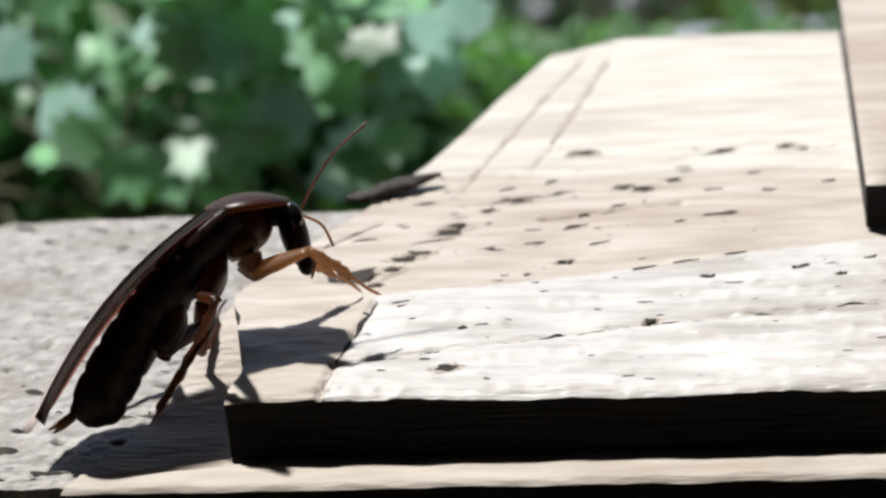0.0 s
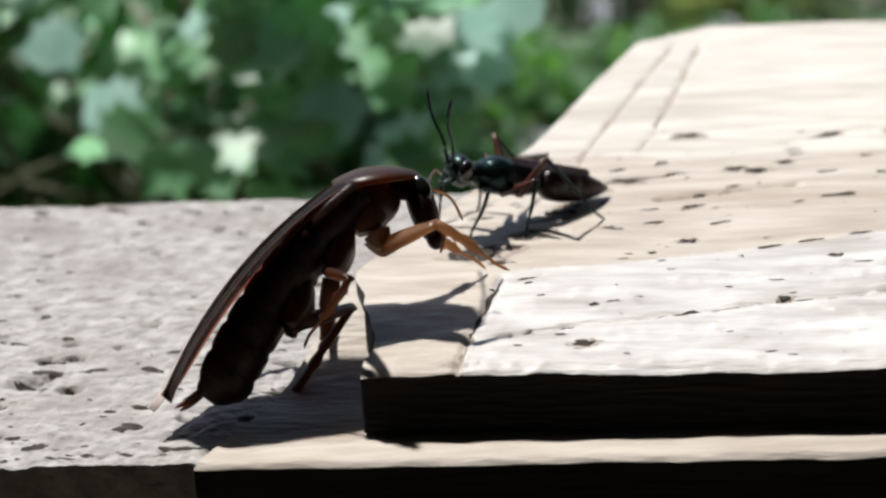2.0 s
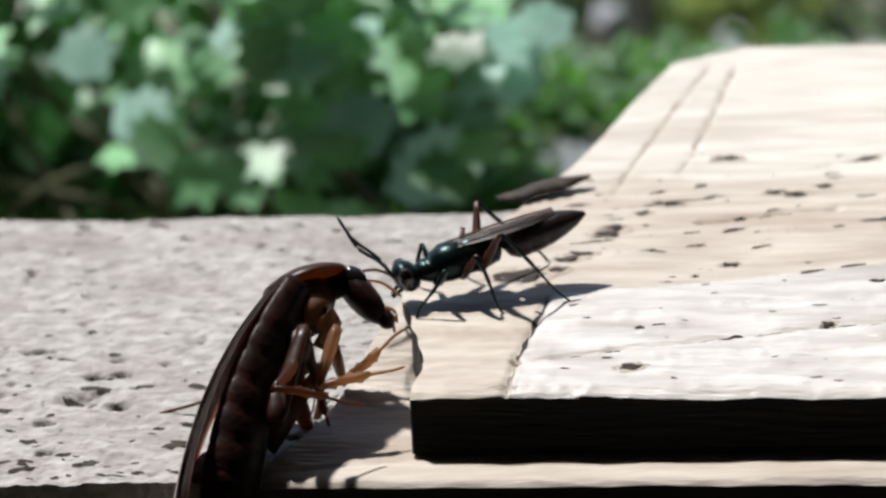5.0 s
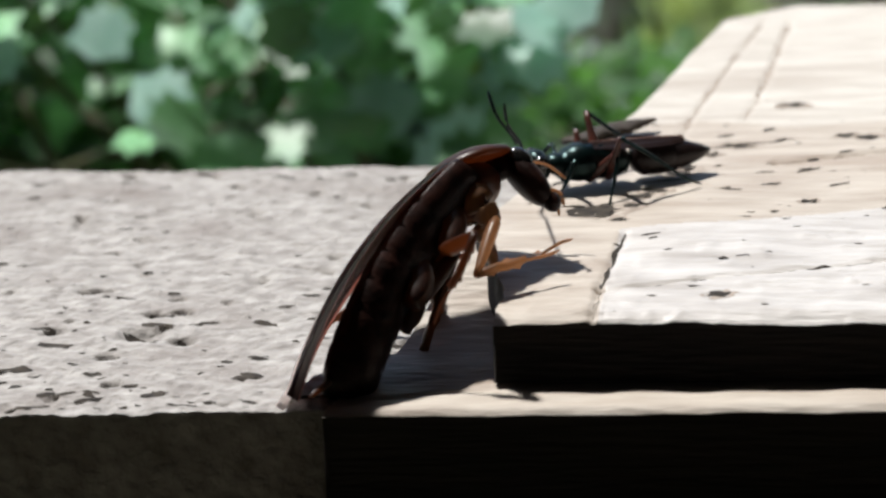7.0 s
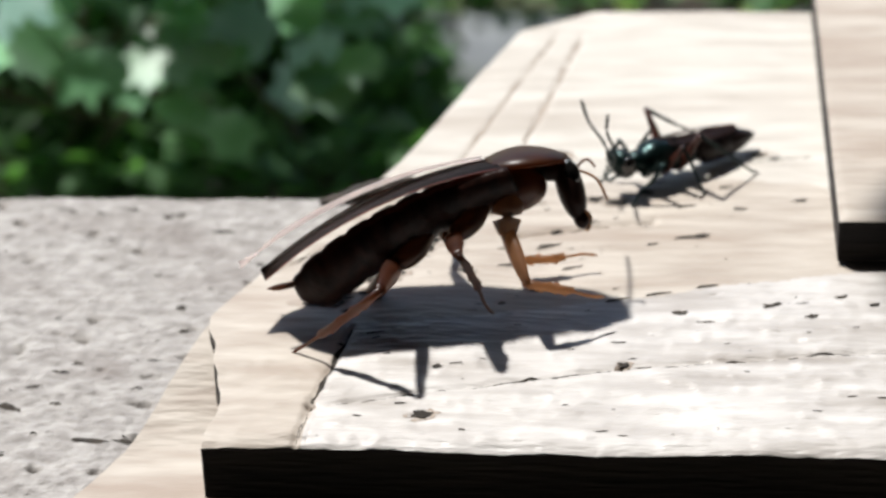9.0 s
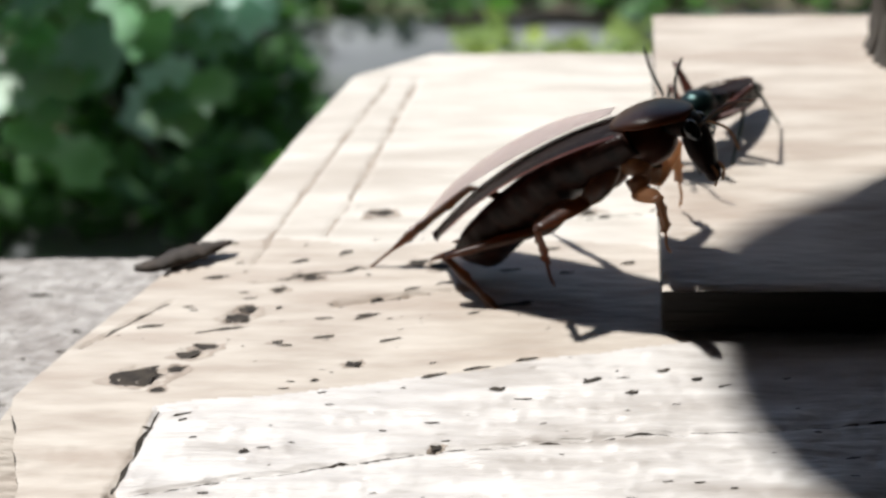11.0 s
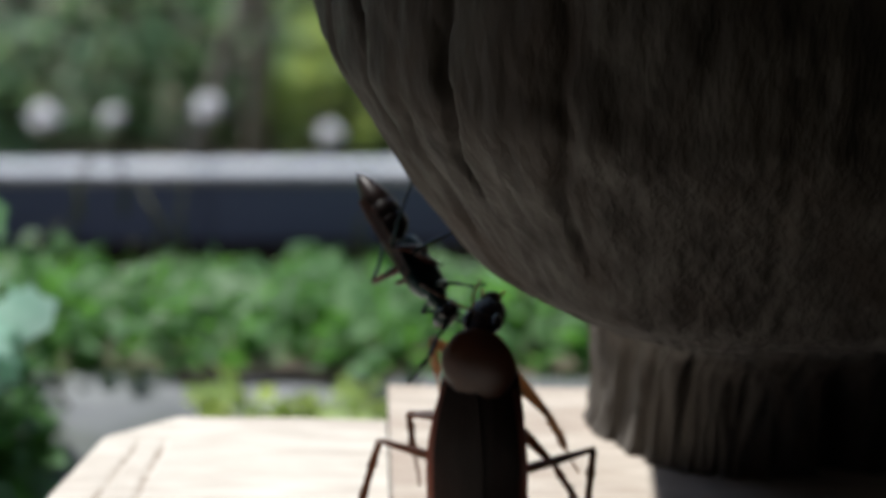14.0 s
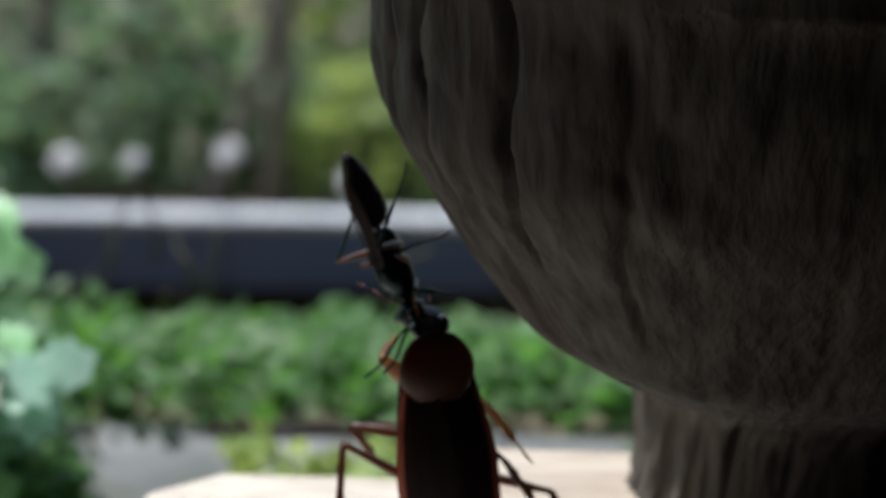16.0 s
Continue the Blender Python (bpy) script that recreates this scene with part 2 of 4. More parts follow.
PITS = ((11, 48, 1.2, 2.0), (12.4, 50.2, 0.9, 1.6), (0.2, 33.5, 2.0, 1.8), (5.0, 35, 0.8, 1.3), (6.2, 38.5, 1.2, 1.0), (8, 40.5, 1.0, 0.9), (3.2, 30.5, 0.6, 0.9), (27.2, 37, 0.7, 1.0), (22.5, 33, 0.35, 0.5),
        (37, 61, 1.1, 1.0), (34, 62, 0.9, 0.9), (28, 76, 1.1, 0.9), (57, 76, 0.8, 0.8), (48, 75.5, 0.9, 0.8), (38.4, 18.9, 0.5, 0.7), (15.4, 17.5, 0.5, 0.5), (45.5, 31.4, 0.6, 0.5),
        (14.3, 6.8, 0.9, 1.6), (30, 12, 0.4, 0.4), (41, 64, 0.7, 0.6), (20, 58, 0.8, 0.6), (16, 55, 0.6, 0.6), (24, 44, 0.3, 0.4), (9, 26, 0.4, 0.4), (17, 42, 0.5, 0.6),
        (50, 36, 0.5, 0.4), (57, 33, 0.7, 0.5), (62, 30, 0.5, 0.5), (60, 24, 0.6, 0.4), (53, 27, 0.4, 0.4), (33, 25, 0.35, 0.4), (66, 35, 0.6, 0.5), (70, 33, 0.5, 0.5))


def upper_height(x, y):
    """The weathered top of the upper board."""
    z = 0.5 * wobble(x, y, 0, 26) + 0.18 * wobble(x * 0.35, y, 1, 5) + 0.08 * wobble(x * 0.3, y, 2, 1.6, 4)
    ridge = y - (24 + 0.25 * x)            # the front facet is split, chipped and a little lower
    if ridge < 0:
        near = min(1, -ridge / 6)
        z += near * (0.28 * wobble(x * 0.5, y, 5, 3.2, 2) + 0.22 * max(0, wobble(x, y, 7, 2.0, 5)) - 0.15)
    if x > 44 and 12 < y < 40:
        z += min(1, (x - 44) / 8) * 0.25 * max(0, wobble(x, y, 11, 2.4, 3))
    if y < 2.2:
        z -= (2.2 - y) ** 2 * 0.16 + 0.3 * max(0, wobble(x, y, 3, 4, 7)) * (2.2 - y) / 2.2
    if x > 75 and y < 7:
        z -= 1.6 * max(0, 1 - y / 7) * min(1, (x - 75) / 4)
    step = x - (0.4 + 0.11 * y)
    if 0 < step and y < 26:
        z -= 0.45 * min(1, step / 0.4) * (1 - y / 26)
    return z - 0.5 * hollow(x, y)


def filled(x, y):
    """The surface that carries the painted shade of the cracks and pits."""
    return upper_height(x, y) + max(0, 0.5 * hollow(x, y) - 0.12)


def hollow(x, y):
    """How deep the cracks and pits cut into the upper board."""
    z = 0.0
    for ax, ay, bx, by, w, d in GROOVES:
        far, t = seg(x, y, ax, ay, bx, by)
        w2 = w * (1 + 0.5 * wobble(x, y, 9, 2.5, 1))
        if far < w2 * 2.2:
            z += d * math.exp(-(far / w2) ** 2)
    for px, py, r, d in PITS:
        q = math.hypot((x - px) * 0.75, (y - py) * 1.15) / (r * (1 + 0.6 * wobble(x, y, 4, 1.1, 3)))
        if q < 2:
            z += d * math.exp(-q ** 4)
    return z


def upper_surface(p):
    """Hollows are darkened elsewhere; the split front facet's glare is put into paler wood."""
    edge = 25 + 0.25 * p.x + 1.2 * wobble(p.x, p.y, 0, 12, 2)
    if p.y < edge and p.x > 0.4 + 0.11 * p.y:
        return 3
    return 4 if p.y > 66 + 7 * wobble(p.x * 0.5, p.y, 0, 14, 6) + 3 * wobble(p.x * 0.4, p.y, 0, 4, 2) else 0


def slab(bm, left, right, front, back, base, height, nx, ny, fine=1.0, pick=None):
    """A board with a modelled top: its left and right ends may slant. fine > 1 crowds the rows towards the front."""
    grid = []
    for j in range(ny + 1):
        y = front + (back - front) * (j / ny) ** fine
        grid.append([])
        for i in range(nx + 1):
            l, r = left(y), right(y)
            x = l + (r - l) * i / nx
            grid[-1].append(bm.verts.new((x, y, height(x, y))))
    for a, b in zip(grid, grid[1:]):
        for i in range(nx):
            bm.faces.new((a[i], a[i + 1], b[i + 1], b[i]))
    if pick:
        for f in bm.faces:
            f.material_index = pick(f.calc_center_median())
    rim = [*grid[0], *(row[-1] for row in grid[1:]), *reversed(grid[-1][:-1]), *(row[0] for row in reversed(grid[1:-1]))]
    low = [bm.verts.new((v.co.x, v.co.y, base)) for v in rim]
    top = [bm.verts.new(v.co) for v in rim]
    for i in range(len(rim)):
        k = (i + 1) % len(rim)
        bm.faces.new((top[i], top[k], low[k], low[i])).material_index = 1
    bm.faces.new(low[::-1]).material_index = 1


def upper_left(y):
    return max(LEFT(y) + 0.05, -11.3 + 0.12 * y - max(0, y - 9) * 0.34 + 0.5 * wobble(0, y, 0, 4)) if y < 34 else LEFT(y) + 0.05


def upper_board():
    bm = bmesh.new()
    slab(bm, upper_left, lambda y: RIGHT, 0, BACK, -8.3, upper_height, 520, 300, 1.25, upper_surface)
    ob = part("wooden_board", bm, WOOD, more=(WOOD_EDGE, SHADE_DARK, GLARE_WOOD, WOOD_PALE), turn_faces=False)
    return tagged(ob, "pale weathered wooden board with cracks, pits and a split front", "board", kind="structure")


def lower_height(x, y):
    rise = max(0, min(1, (y - 9) / 22))
    z = -8.6 + 8.0 * rise * rise * (3 - 2 * rise) if x < upper_left(y) + 3 else -8.6
    if x > upper_left(y) + 1.2:
        z = -8.6
    z += 0.3 * wobble(x, y, 3, 9, 6) + 0.14 * wobble(x * 0.5, y, 5, 2.2, 8)
    far, t = seg(x, y, -24, -3, 0, 1.5)
    z -= 0.4 * math.exp(-(far / 0.35) ** 2)
    if y < -5.4:
        z -= (y + 5.4) ** 2 * 0.5
    return min(z, -8.45) if x > upper_left(y) + 1.2 else z


def lower_board():
    bm = bmesh.new()
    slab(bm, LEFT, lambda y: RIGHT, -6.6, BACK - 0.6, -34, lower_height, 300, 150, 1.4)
    tagged(part("lower_board", bm, WOOD, more=(WOOD_EDGE,), turn_faces=False), "pale lower wooden board with a slanting sawn end", "board", kind="structure")


def concrete_top(x, y):
    z = -9.6 + 0.35 * wobble(x, y, 0, 14, 1) + 0.22 * wobble(x, y, 0, 3.4, 2) + 0.20 * wobble(x, y, 0, 1.1, 3) + 0.25 * abs(wobble(x, y, 0, 2.0, 6))
    pit = wobble(x * 0.6, y, 2, 2.4, 9)
    if pit > 0.46:
        z -= (pit - 0.46) * 6.0
    if y < -1:
        z -= max(0, wobble(x, y, 8, 3, 4)) * 0.9 * min(1, -1 - y)
    return z


CON_PITS = ((-55, 18.5, 1.7), (-49.6, 16.6, 1.1), (-54, 25, 1.0), (-51, 26, 0.9), (-66, 20, 1.0), (-58, 12, 0.9))


def concrete_pitted(x, y):
    z = concrete_top(x, y)
    for px, py, r in CON_PITS:
        q = math.hypot((x - px) * 0.7, y - py) / r
        if q < 2:
            z -= 1.5 * math.exp(-q ** 4)
    return z


def ledge():
    bm = bmesh.new()
    slab(bm, lambda y: -150, lambda y: LEFT(y) - 0.25, -4.5, 80, -70, concrete_pitted, 330, 260, 1.15)
    ob = tagged(part("concrete_ledge", bm, CONCRETE, more=(CONCRETE, SHADE_DARK), turn_faces=False), "rough grey concrete ledge with small dark pits", "ledge", kind="structure")
    bm = bmesh.new()
    slab(bm, lambda y: -900, lambda y: -150.2, -4.5, 80, -70, lambda x, y: -9.6 + 0.4 * wobble(x, y, 0, 14, 1), 60, 12)
    tagged(part("concrete_ledge_end", bm, CONCRETE, more=(CONCRETE,), turn_faces=False), "rough grey concrete ledge running on", "ledge", kind="structure")
    bm = bmesh.new()
    slab(bm, lambda y: -900, lambda y: 900, 2, 74, -110, lambda x, y: -70.4, 20, 2)
    tagged(part("wall_support", bm, CONCRETE, more=(CONCRETE,), turn_faces=False), "plain concrete wall below the ledge", "wall", kind="structure")
    return ob


def block():
    """The square wooden block that lies on the upper board."""
    def top(x, y):
        z = 6.6 + 0.25 * wobble(x, y, 0, 18, 4) + 0.12 * wobble(x * 0.4, y, 2, 3, 5)
        edge = min(x - 66, y - 44)
        if edge < 1.1:
            z -= (1.1 - edge) ** 2 * 0.35
        far, t = seg(x, y, 70, 62, 140, 70)
        z -= 0.35 * math.exp(-(far / 0.4) ** 2)
        if x > 85:
            z += 0.9 * max(0, wobble(x, y * 0.6, 4, 6, 3)) * min(1, (x - 85) / 10) * max(0, min(1, (100 - y) / 20))
        return z
    bm = bmesh.new()
    slab(bm, lambda y: 66 + 0.015 * (y - 44), lambda y: RIGHT - 3, 44, 127, 0.35, top, 170, 120)
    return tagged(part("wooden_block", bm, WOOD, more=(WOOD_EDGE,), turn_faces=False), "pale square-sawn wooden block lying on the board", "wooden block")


def post():
    """A carved, deeply weathered wooden post: a short stem under a heavy bulb that goes on upwards as a trunk, widened
    out of view to cast shade.
    """
    # rings above 113 are unseen and widened to throw shade on the boards
    profile = ((6.4, 22.6, 117), (9, 22, 117), (16, 21.8, 116.5), (23, 21.8, 115), (28, 22, 111), (33, 22.2, 104), (37, 22.4, 94), (42.1, 22.7, 86), (44.5, 25.4, 82), (48.7, 32, 80), (54.3, 39.5, 78), (60.9, 44.6, 78),
               (67.5, 48.9, 78), (73.1, 52.5, 78), (78.8, 56.2, 78), (84.4, 59.2, 78), (91, 60.5, 78), (97.6, 61.1, 78), (107.9, 62, 78), (113, 66, 78), (117, 82, 78), (124, 86, 78), (160, 88, 78), (230, 90, 78), (300, 95, 78), (420, 100, 78))
    path = smooth_path([(r, y, z) for z, r, y in profile], 6)
    # long drying cracks: degrees round the post, from height to height, depth, width in degrees
    cracks = ((186, 84, 118, 2.2, 1.0), (196, 76, 118, 2.6, 0.9), (205, 72, 112, 2.0, 0.8), (212, 60, 84, 1.2, 0.8), (221, 70, 118, 2.4, 0.9), (238, 64, 110, 1.6, 1.0), (199, 47, 62, 1.2, 0.9), (214, 42, 56, 1.4, 1.0), (228, 38, 54, 1.5, 1.1), (244, 37, 50, 1.5, 1.0))
    rings, k = [], 480
    for p in path:
        ring = []
        for i in range(k):
            a = 2 * math.pi * i / k
            c, s = math.cos(a), math.sin(a)
            r = p.x + 0.9 * wobble(c * 20, s * 20, p.z * 0.25, 9, 1)
            r -= 1.8 * max(0, wobble(c * 40, s * 40, p.z * 0.07, 4.5, 5) - 0.10) * (3.0 if p.z < 28 else 0.55)
            r += 0.55 * wobble(c * 60, s * 60, p.z * 0.30, 3, 8) + 0.3 * wobble(c * 90, s * 90, p.z * 0.6, 2, 3) + 1.1 * wobble(c * 30, s * 30, p.z * 0.8, 16, 6)
            for a0, z0, z1, deep, wide in cracks:
                off = math.degrees(a) - a0 - 2.2 * wobble(a0, 0, p.z, 9, 2)
                if z0 < p.z < z1 and abs(off) < 4 * wide:
                    r -= deep * math.exp(-(off / wide) ** 2) * min(1, (p.z - z0) / 5, (z1 - p.z) / 5 + 0.2)
            # the unseen back is flattened to let sun reach the block
            ring.append((r * c * (2.3 if c > 0 else 1) + 8.0 * max(0, min(1, (44 - p.z) / 14)), p.y - 92 + r * s * (1 - 0.50 * min(1, max(0, (p.z - 36) / 12)) if s > 0 else min(1, 64 / r) if p.z < 160 else 1), p.z - 6.4))
        rings.append(ring)
    bm = bmesh.new()
    loft(bm, rings)
    ob = part("wooden_post", bm, WOOD_OLD)
    ob.matrix_basis = pose(113 * MM, 92 * MM, 6.6 * MM)
    return tagged(ob, "grey cracked carved wooden post flaring into a bulb", "wooden post")


def blot(bm, x, y, rx, ry, height, seed, turn=0.0, k=18):
    """A ragged patch that follows the surface."""
    mid = bm.verts.new((x, y, height(x, y) + 0.06))
    rows = []
    for part_way in (0.3, 0.55, 0.8, 1.0):
        row = []
        for i in range(k):
            a = 2 * math.pi * i / k
            r = part_way * (1 + 0.75 * wobble(math.cos(a) * 2, math.sin(a) * 2, seed, 1.1, seed))
            dx, dy = rx * r * math.cos(a), ry * r * math.sin(a)
            px, py = x + dx * math.cos(turn) - dy * math.sin(turn), y + dx * math.sin(turn) + dy * math.cos(turn)
            row.append(bm.verts.new((px, py, height(px, py) + 0.06)))
        rows.append(row)
    for i in range(k):
        j = (i + 1) % k
        bm.faces.new((mid, rows[0][i], rows[0][j]))
        for p, q in zip(rows, rows[1:]):
            bm.faces.new((p[i], q[i], q[j], p[j]))


def streak(bm, ax, ay, bx, by, wide, height, seed):
    """A crack's dark line: a ribbon of changing width that wanders a little and thins out in places."""
    n = max(6, int(math.hypot(bx - ax, by - ay) / 0.45))
    nx, ny = -(by - ay), bx - ax
    ln = math.hypot(nx, ny)
    nx, ny = nx / ln, ny / ln
    rows = []
    for i in range(n + 1):
        t = i / n
        off = 0.5 * wobble(t * ln, seed, 0, 5, seed) * math.sin(math.pi * t) + 0.16 * wobble(t * ln, seed, 3, 1.3, seed)
        w = wide * (0.55 + 0.9 * wobble(t * ln, seed, 7, 2.2, seed) + 0.5 * wobble(t * ln, seed, 9, 8, seed)) * min(1, 8 * t + 0.3, 8 * (1 - t) + 0.3)
        w = max(0.05, w)
        x, y = ax + (bx - ax) * t + nx * off, ay + (by - ay) * t + ny * off
        rows.append([bm.verts.new((x + nx * s * w, y + ny * s * w, height(x + nx * s * w, y + ny * s * w) + 0.05)) for s in (-1, 0, 1)])
    for p, q in zip(rows, rows[1:]):
        for j in (0, 1):
            bm.faces.new((p[j], p[j + 1], q[j + 1], q[j]))


def pit_and_crack_shade(board, concrete):
    # the shade of cracks and pits is laid in as near-black patches
    rng = random.Random(3)
    bm, soft = bmesh.new(), bmesh.new()
    # soft holds the brown painted as groove shade, and the stains round pits
    for k, (ax, ay, bx, by, w, d) in enumerate(GROOVES):
        faint = ay > 60 and ax < 32 and d < 0.55
        streak(soft if faint else bm, ax, ay, bx, by, w * (1.1 if faint else 0.62), upper_height, k + 1)
    for k, (x, y, r, d) in enumerate(PITS):
        if d >= 0.6:
            blot(soft, x + 0.3 * r, y - 0.2 * r, r * 2.3, r * 1.25, lambda a, b: upper_height(a, b) - 0.025, k + 70, 0.25, 22)
    tagged(part("groove_shade", soft, GROOVE, board, "brown shade painted along grooves, and stains round pits"), kind="stuff")
    for k, (x, y, r, d) in enumerate(PITS):
        if d >= 0.5:
            blot(bm, x, y, r * 1.5, r * 0.85, filled, k + 2, 0.25)
    # small marks strewn along the grain, thickest on the left half
    for k in range(110):
        x, y = rng.gauss(26, 20), rng.gauss(52, 13)
        if x < LEFT(y) + 3 or y < 3 or y > 112 or (x > 64 and y > 42) or x > 100:
            continue
        r = (0.1 + 0.75 * rng.random() ** 2.2) * (0.6 if y < 24 + 0.25 * x else 1)
        blot(bm, x, y, r * rng.uniform(1.2, 3.0), r * 0.5, upper_height, k + 40, rng.uniform(0.1, 0.4), 10)
    for k in range(55):
        x, y = rng.uniform(2, 100), rng.uniform(0.6, 36)
        r = rng.uniform(0.08, 0.34)
        blot(bm, x, y, r * rng.uniform(1.2, 3.5), r * 0.6, upper_height, k + 400, rng.uniform(-0.1, 0.3), 9)
    tagged(part("crack_shade", bm, SHADE_DARK, board, "dark shade painted into cracks and pits, with small marks"), kind="stuff")
    bm = bmesh.new()
    for k, (x, y, r) in enumerate(CON_PITS):
        blot(bm, x, y, r * 1.3, r * 0.75, concrete_pitted, k + 7)
    for k in range(420):
        y = -3 + 80 * rng.random() ** 1.9
        x = rng.uniform(-148, LEFT(y) - 2)
        r = (0.15 + 0.75 * rng.random() ** 2.5) * (1.25 if y < 30 else 0.8)
        blot(bm, x, y, r * rng.uniform(1.0, 2.6), r * rng.uniform(0.5, 0.9), concrete_pitted, k + 900, rng.uniform(-0.3, 0.3), 10)
    tagged(part("shade_dark", bm, SHADE_DARK, concrete, "small dark pits"), kind="stuff")


def flake():
    bm = bmesh.new()
    path = smooth_path([(-7, -1.6, 0.9), (-4.5, -1.2, 0.7), (-1.5, -0.2, 1.0), (2, 0.6, 1.1), (5, 1.4, 1.3)], 5)
    rings = []
    for i, p in enumerate(path):
        t = i / (len(path) - 1)
        w = 0.25 + 2.1 * math.sin(math.pi * min(1, 0.12 + t * 0.9)) * (0.4 + 0.6 * t)
        h = 0.2 + 0.6 * math.sin(math.pi * min(1, t * 0.95 + 0.05))
        rings.append([(p.x + 0.2 * wobble(p.x, k, 0, 1), p.y + w * (1 + 0.8 * wobble(p.x, k, 1, 1.0)) * math.cos(a), p.z - 0.2 + h * (1 + 0.5 * wobble(p.x, k, 2, 0.8)) * math.sin(a))
                      for k, a in ((k, 2 * math.pi * k / 10) for k in range(10))])
    loft(bm, rings)
    ob = part("bark_flake", bm, BARK_CHIP)
    ob.matrix_basis = pose(3.6 * MM, 62.5 * MM, 0.3 * MM, 0, -3, 8) @ Matrix.Scale(1.12, 4)
    return tagged(ob, "curled dark bark flake lying at the board's edge", "bark flake")


# ---- the cockroach: its own space has +x ahead, +z its back, the origin where the shield meets the wings ----
def bone(bm, length, r0, r1, flat=1.0, bulge=1.25, k=10):
    """A limb piece along +x."""
    rings = []
    for i in range(9):
        t = i / 8
        r = (r0 + (r1 - r0) * t) * (1 + (bulge - 1) * math.sin(math.pi * min(1, t * 1.15)))
        rings.append([(length * t, r * flat * math.cos(a), r * math.sin(a)) for a in (2 * math.pi * j / k for j in range(k))])
    loft(bm, rings)


ROACH_LEGS = (("fore", -2.6, 2.6, -7.8, 7.6, 1.35, 10.6), ("middle", -9.0, 3.6, -4.8, 8.5, 1.15, 12.0), ("hind", -17.0, 4.0, -4.6, 12.5, 1.25, 22.5))


def roach_tibia(length, thick):
    """Shin and foot in one skin; the spines are drawn out of it."""
    bm = bmesh.new()
    shin = length * 0.6
    points = smooth_path([(0, 0, 0), (shin * 0.5, 0, 0.15), (shin, 0, 0), (shin + length * 0.2, 0, -0.25), (length - 0.8, 0, -0.1), (length, 0, 0.1)], 3)
    tube(bm, points, [thick * 0.42 if p.x < shin * 0.95 else 0.2 if p.x < length - 0.4 else 0.09 for p in points], 8)
    bm.faces.ensure_lookup_table()
    spines = [f for k, f in enumerate(bm.faces) if len(f.verts) == 4 and 0.15 * shin < f.calc_center_median().x < shin * 0.98 and k % 3 == 0]
    made = bmesh.ops.poke(bm, faces=spines)
    for v in made["verts"]:
        side = Vector((0, v.co.y, v.co.z))
        v.co += side.normalized() * 0.32 + Vector((0.35, 0, 0))
    return bm


def camber(x):
    """The body is slightly arched along its length."""
    return 2.0 * (1 - min(1.3, ((x + 15) / 15) ** 2))


def cockroach():
    roach = thing("cockroach", 0, 0, 0, "glossy dark brown cockroach with cut feelers, dragged along", "cockroach")
    bm = bmesh.new()
    stations = []
    for i in range(43):
        t = i / 42
        x = 1.0 - 30.5 * t
        w = 5.4 + 1.4 * math.sin(math.pi * min(1, t * 1.1)) - 2.9 * max(0, (t - 0.74) / 0.26) ** 2.8
        seam = -0.28 if i % 5 == 0 and t > 0.2 else 0.0
        thick = 1 - 0.62 * max(0, (t - 0.86) / 0.14) ** 2.4
        stations.append((x, max(0.5, w + seam), (1.2 + seam) * thick, (3.8 + 1.9 * math.sin(math.pi * min(1, t * 0.62)) + seam) * thick, -0.5 - 0.6 * t + camber(x)))
    loft(bm, body_rings(stations, 22))
    part("abdomen", bm, SHELL, roach, "dark banded abdomen")

    def wing(side, lift, mat, label):
        bm = bmesh.new()
        rows = []
        for i in range(27):
            t = i / 26
            x = 1.2 - 33.6 * t if lift >= 0 else -1 - 33.5 * t
            outer = (3.4 + 3.9 * math.sin(math.pi * min(0.5, t * 0.9 + 0.12))) * (1 - max(0, (t - 0.74) / 0.26) ** 2.6)
            inner = -1.5 * math.sin(math.pi * min(1, t * 1.05)) + 0.15
            row = []
            for j in range(9):
                u = j / 8
                y = inner + (outer - inner) * u
                arch = 1.25 * (1 - (u * 1.0) ** 2.2) - 0.35 * u
                row.append((x, side * y, camber(x) + lift + arch * (1 - 0.35 * t) + 0.25 + 0.09 * math.sin(u * 19) + 0.0035 * t * 26 * (x * -0.06)))
            rows.append(row)
        vs = [[bm.verts.new(p) for p in row] for row in rows]
        for a, b in zip(vs, vs[1:]):
            for j in range(8):
                bm.faces.new((a[j], a[j + 1], b[j + 1], b[j])).material_index = 1 if j > 6 and lift >= 0 else 0
        bmesh.ops.solidify(bm, geom=bm.faces[:], thickness=0.14)
        ob = part("wing", bm, mat, roach, label, more=(WING_EDGE,))
        return ob
    near = wing(-1, 0.0, WING, "long glossy dark brown wing")
    other = wing(1, 0.28, WING, "long glossy dark brown wing")
    other.matrix_basis = pose(0, 0, 0, 0, 3.0, 0)
    far = wing(0.8, -0.3, HIND_WING, "pale translucent hind wing, held a little raised, whitened for glare")
    near.matrix_basis = pose(0, 0, 0, 0, 2.5, 0)
    for s in (-1, 1):
        bm = bmesh.new()
        tube(bm, smooth_path([(-27.5, s * 1.8, -1.2), (-30, s * 2.8, -0.8), (-32.5, s * 3.9, 0.0)], 4), [0.42, *[0.4] * 6, 0.28, 0.08], 8)
        part("cercus", bm, LEG_DARK, roach)
    # the shield and the head nod together about the origin
    bm = bmesh.new()
    rings = []
    for i in range(13):
        t = i / 12
        x = -1.2 + 10.2 * t
        w = 5.3 * math.sin(math.pi * (0.14 + 0.80 * t)) ** 0.62 if t < 0.99 else 0.8
        rings.append((x, max(0.7, w), 1.35 * math.sin(math.pi * (0.12 + 0.82 * t)) + 0.25, 0.5, 0.9 - 0.9 * t * t))
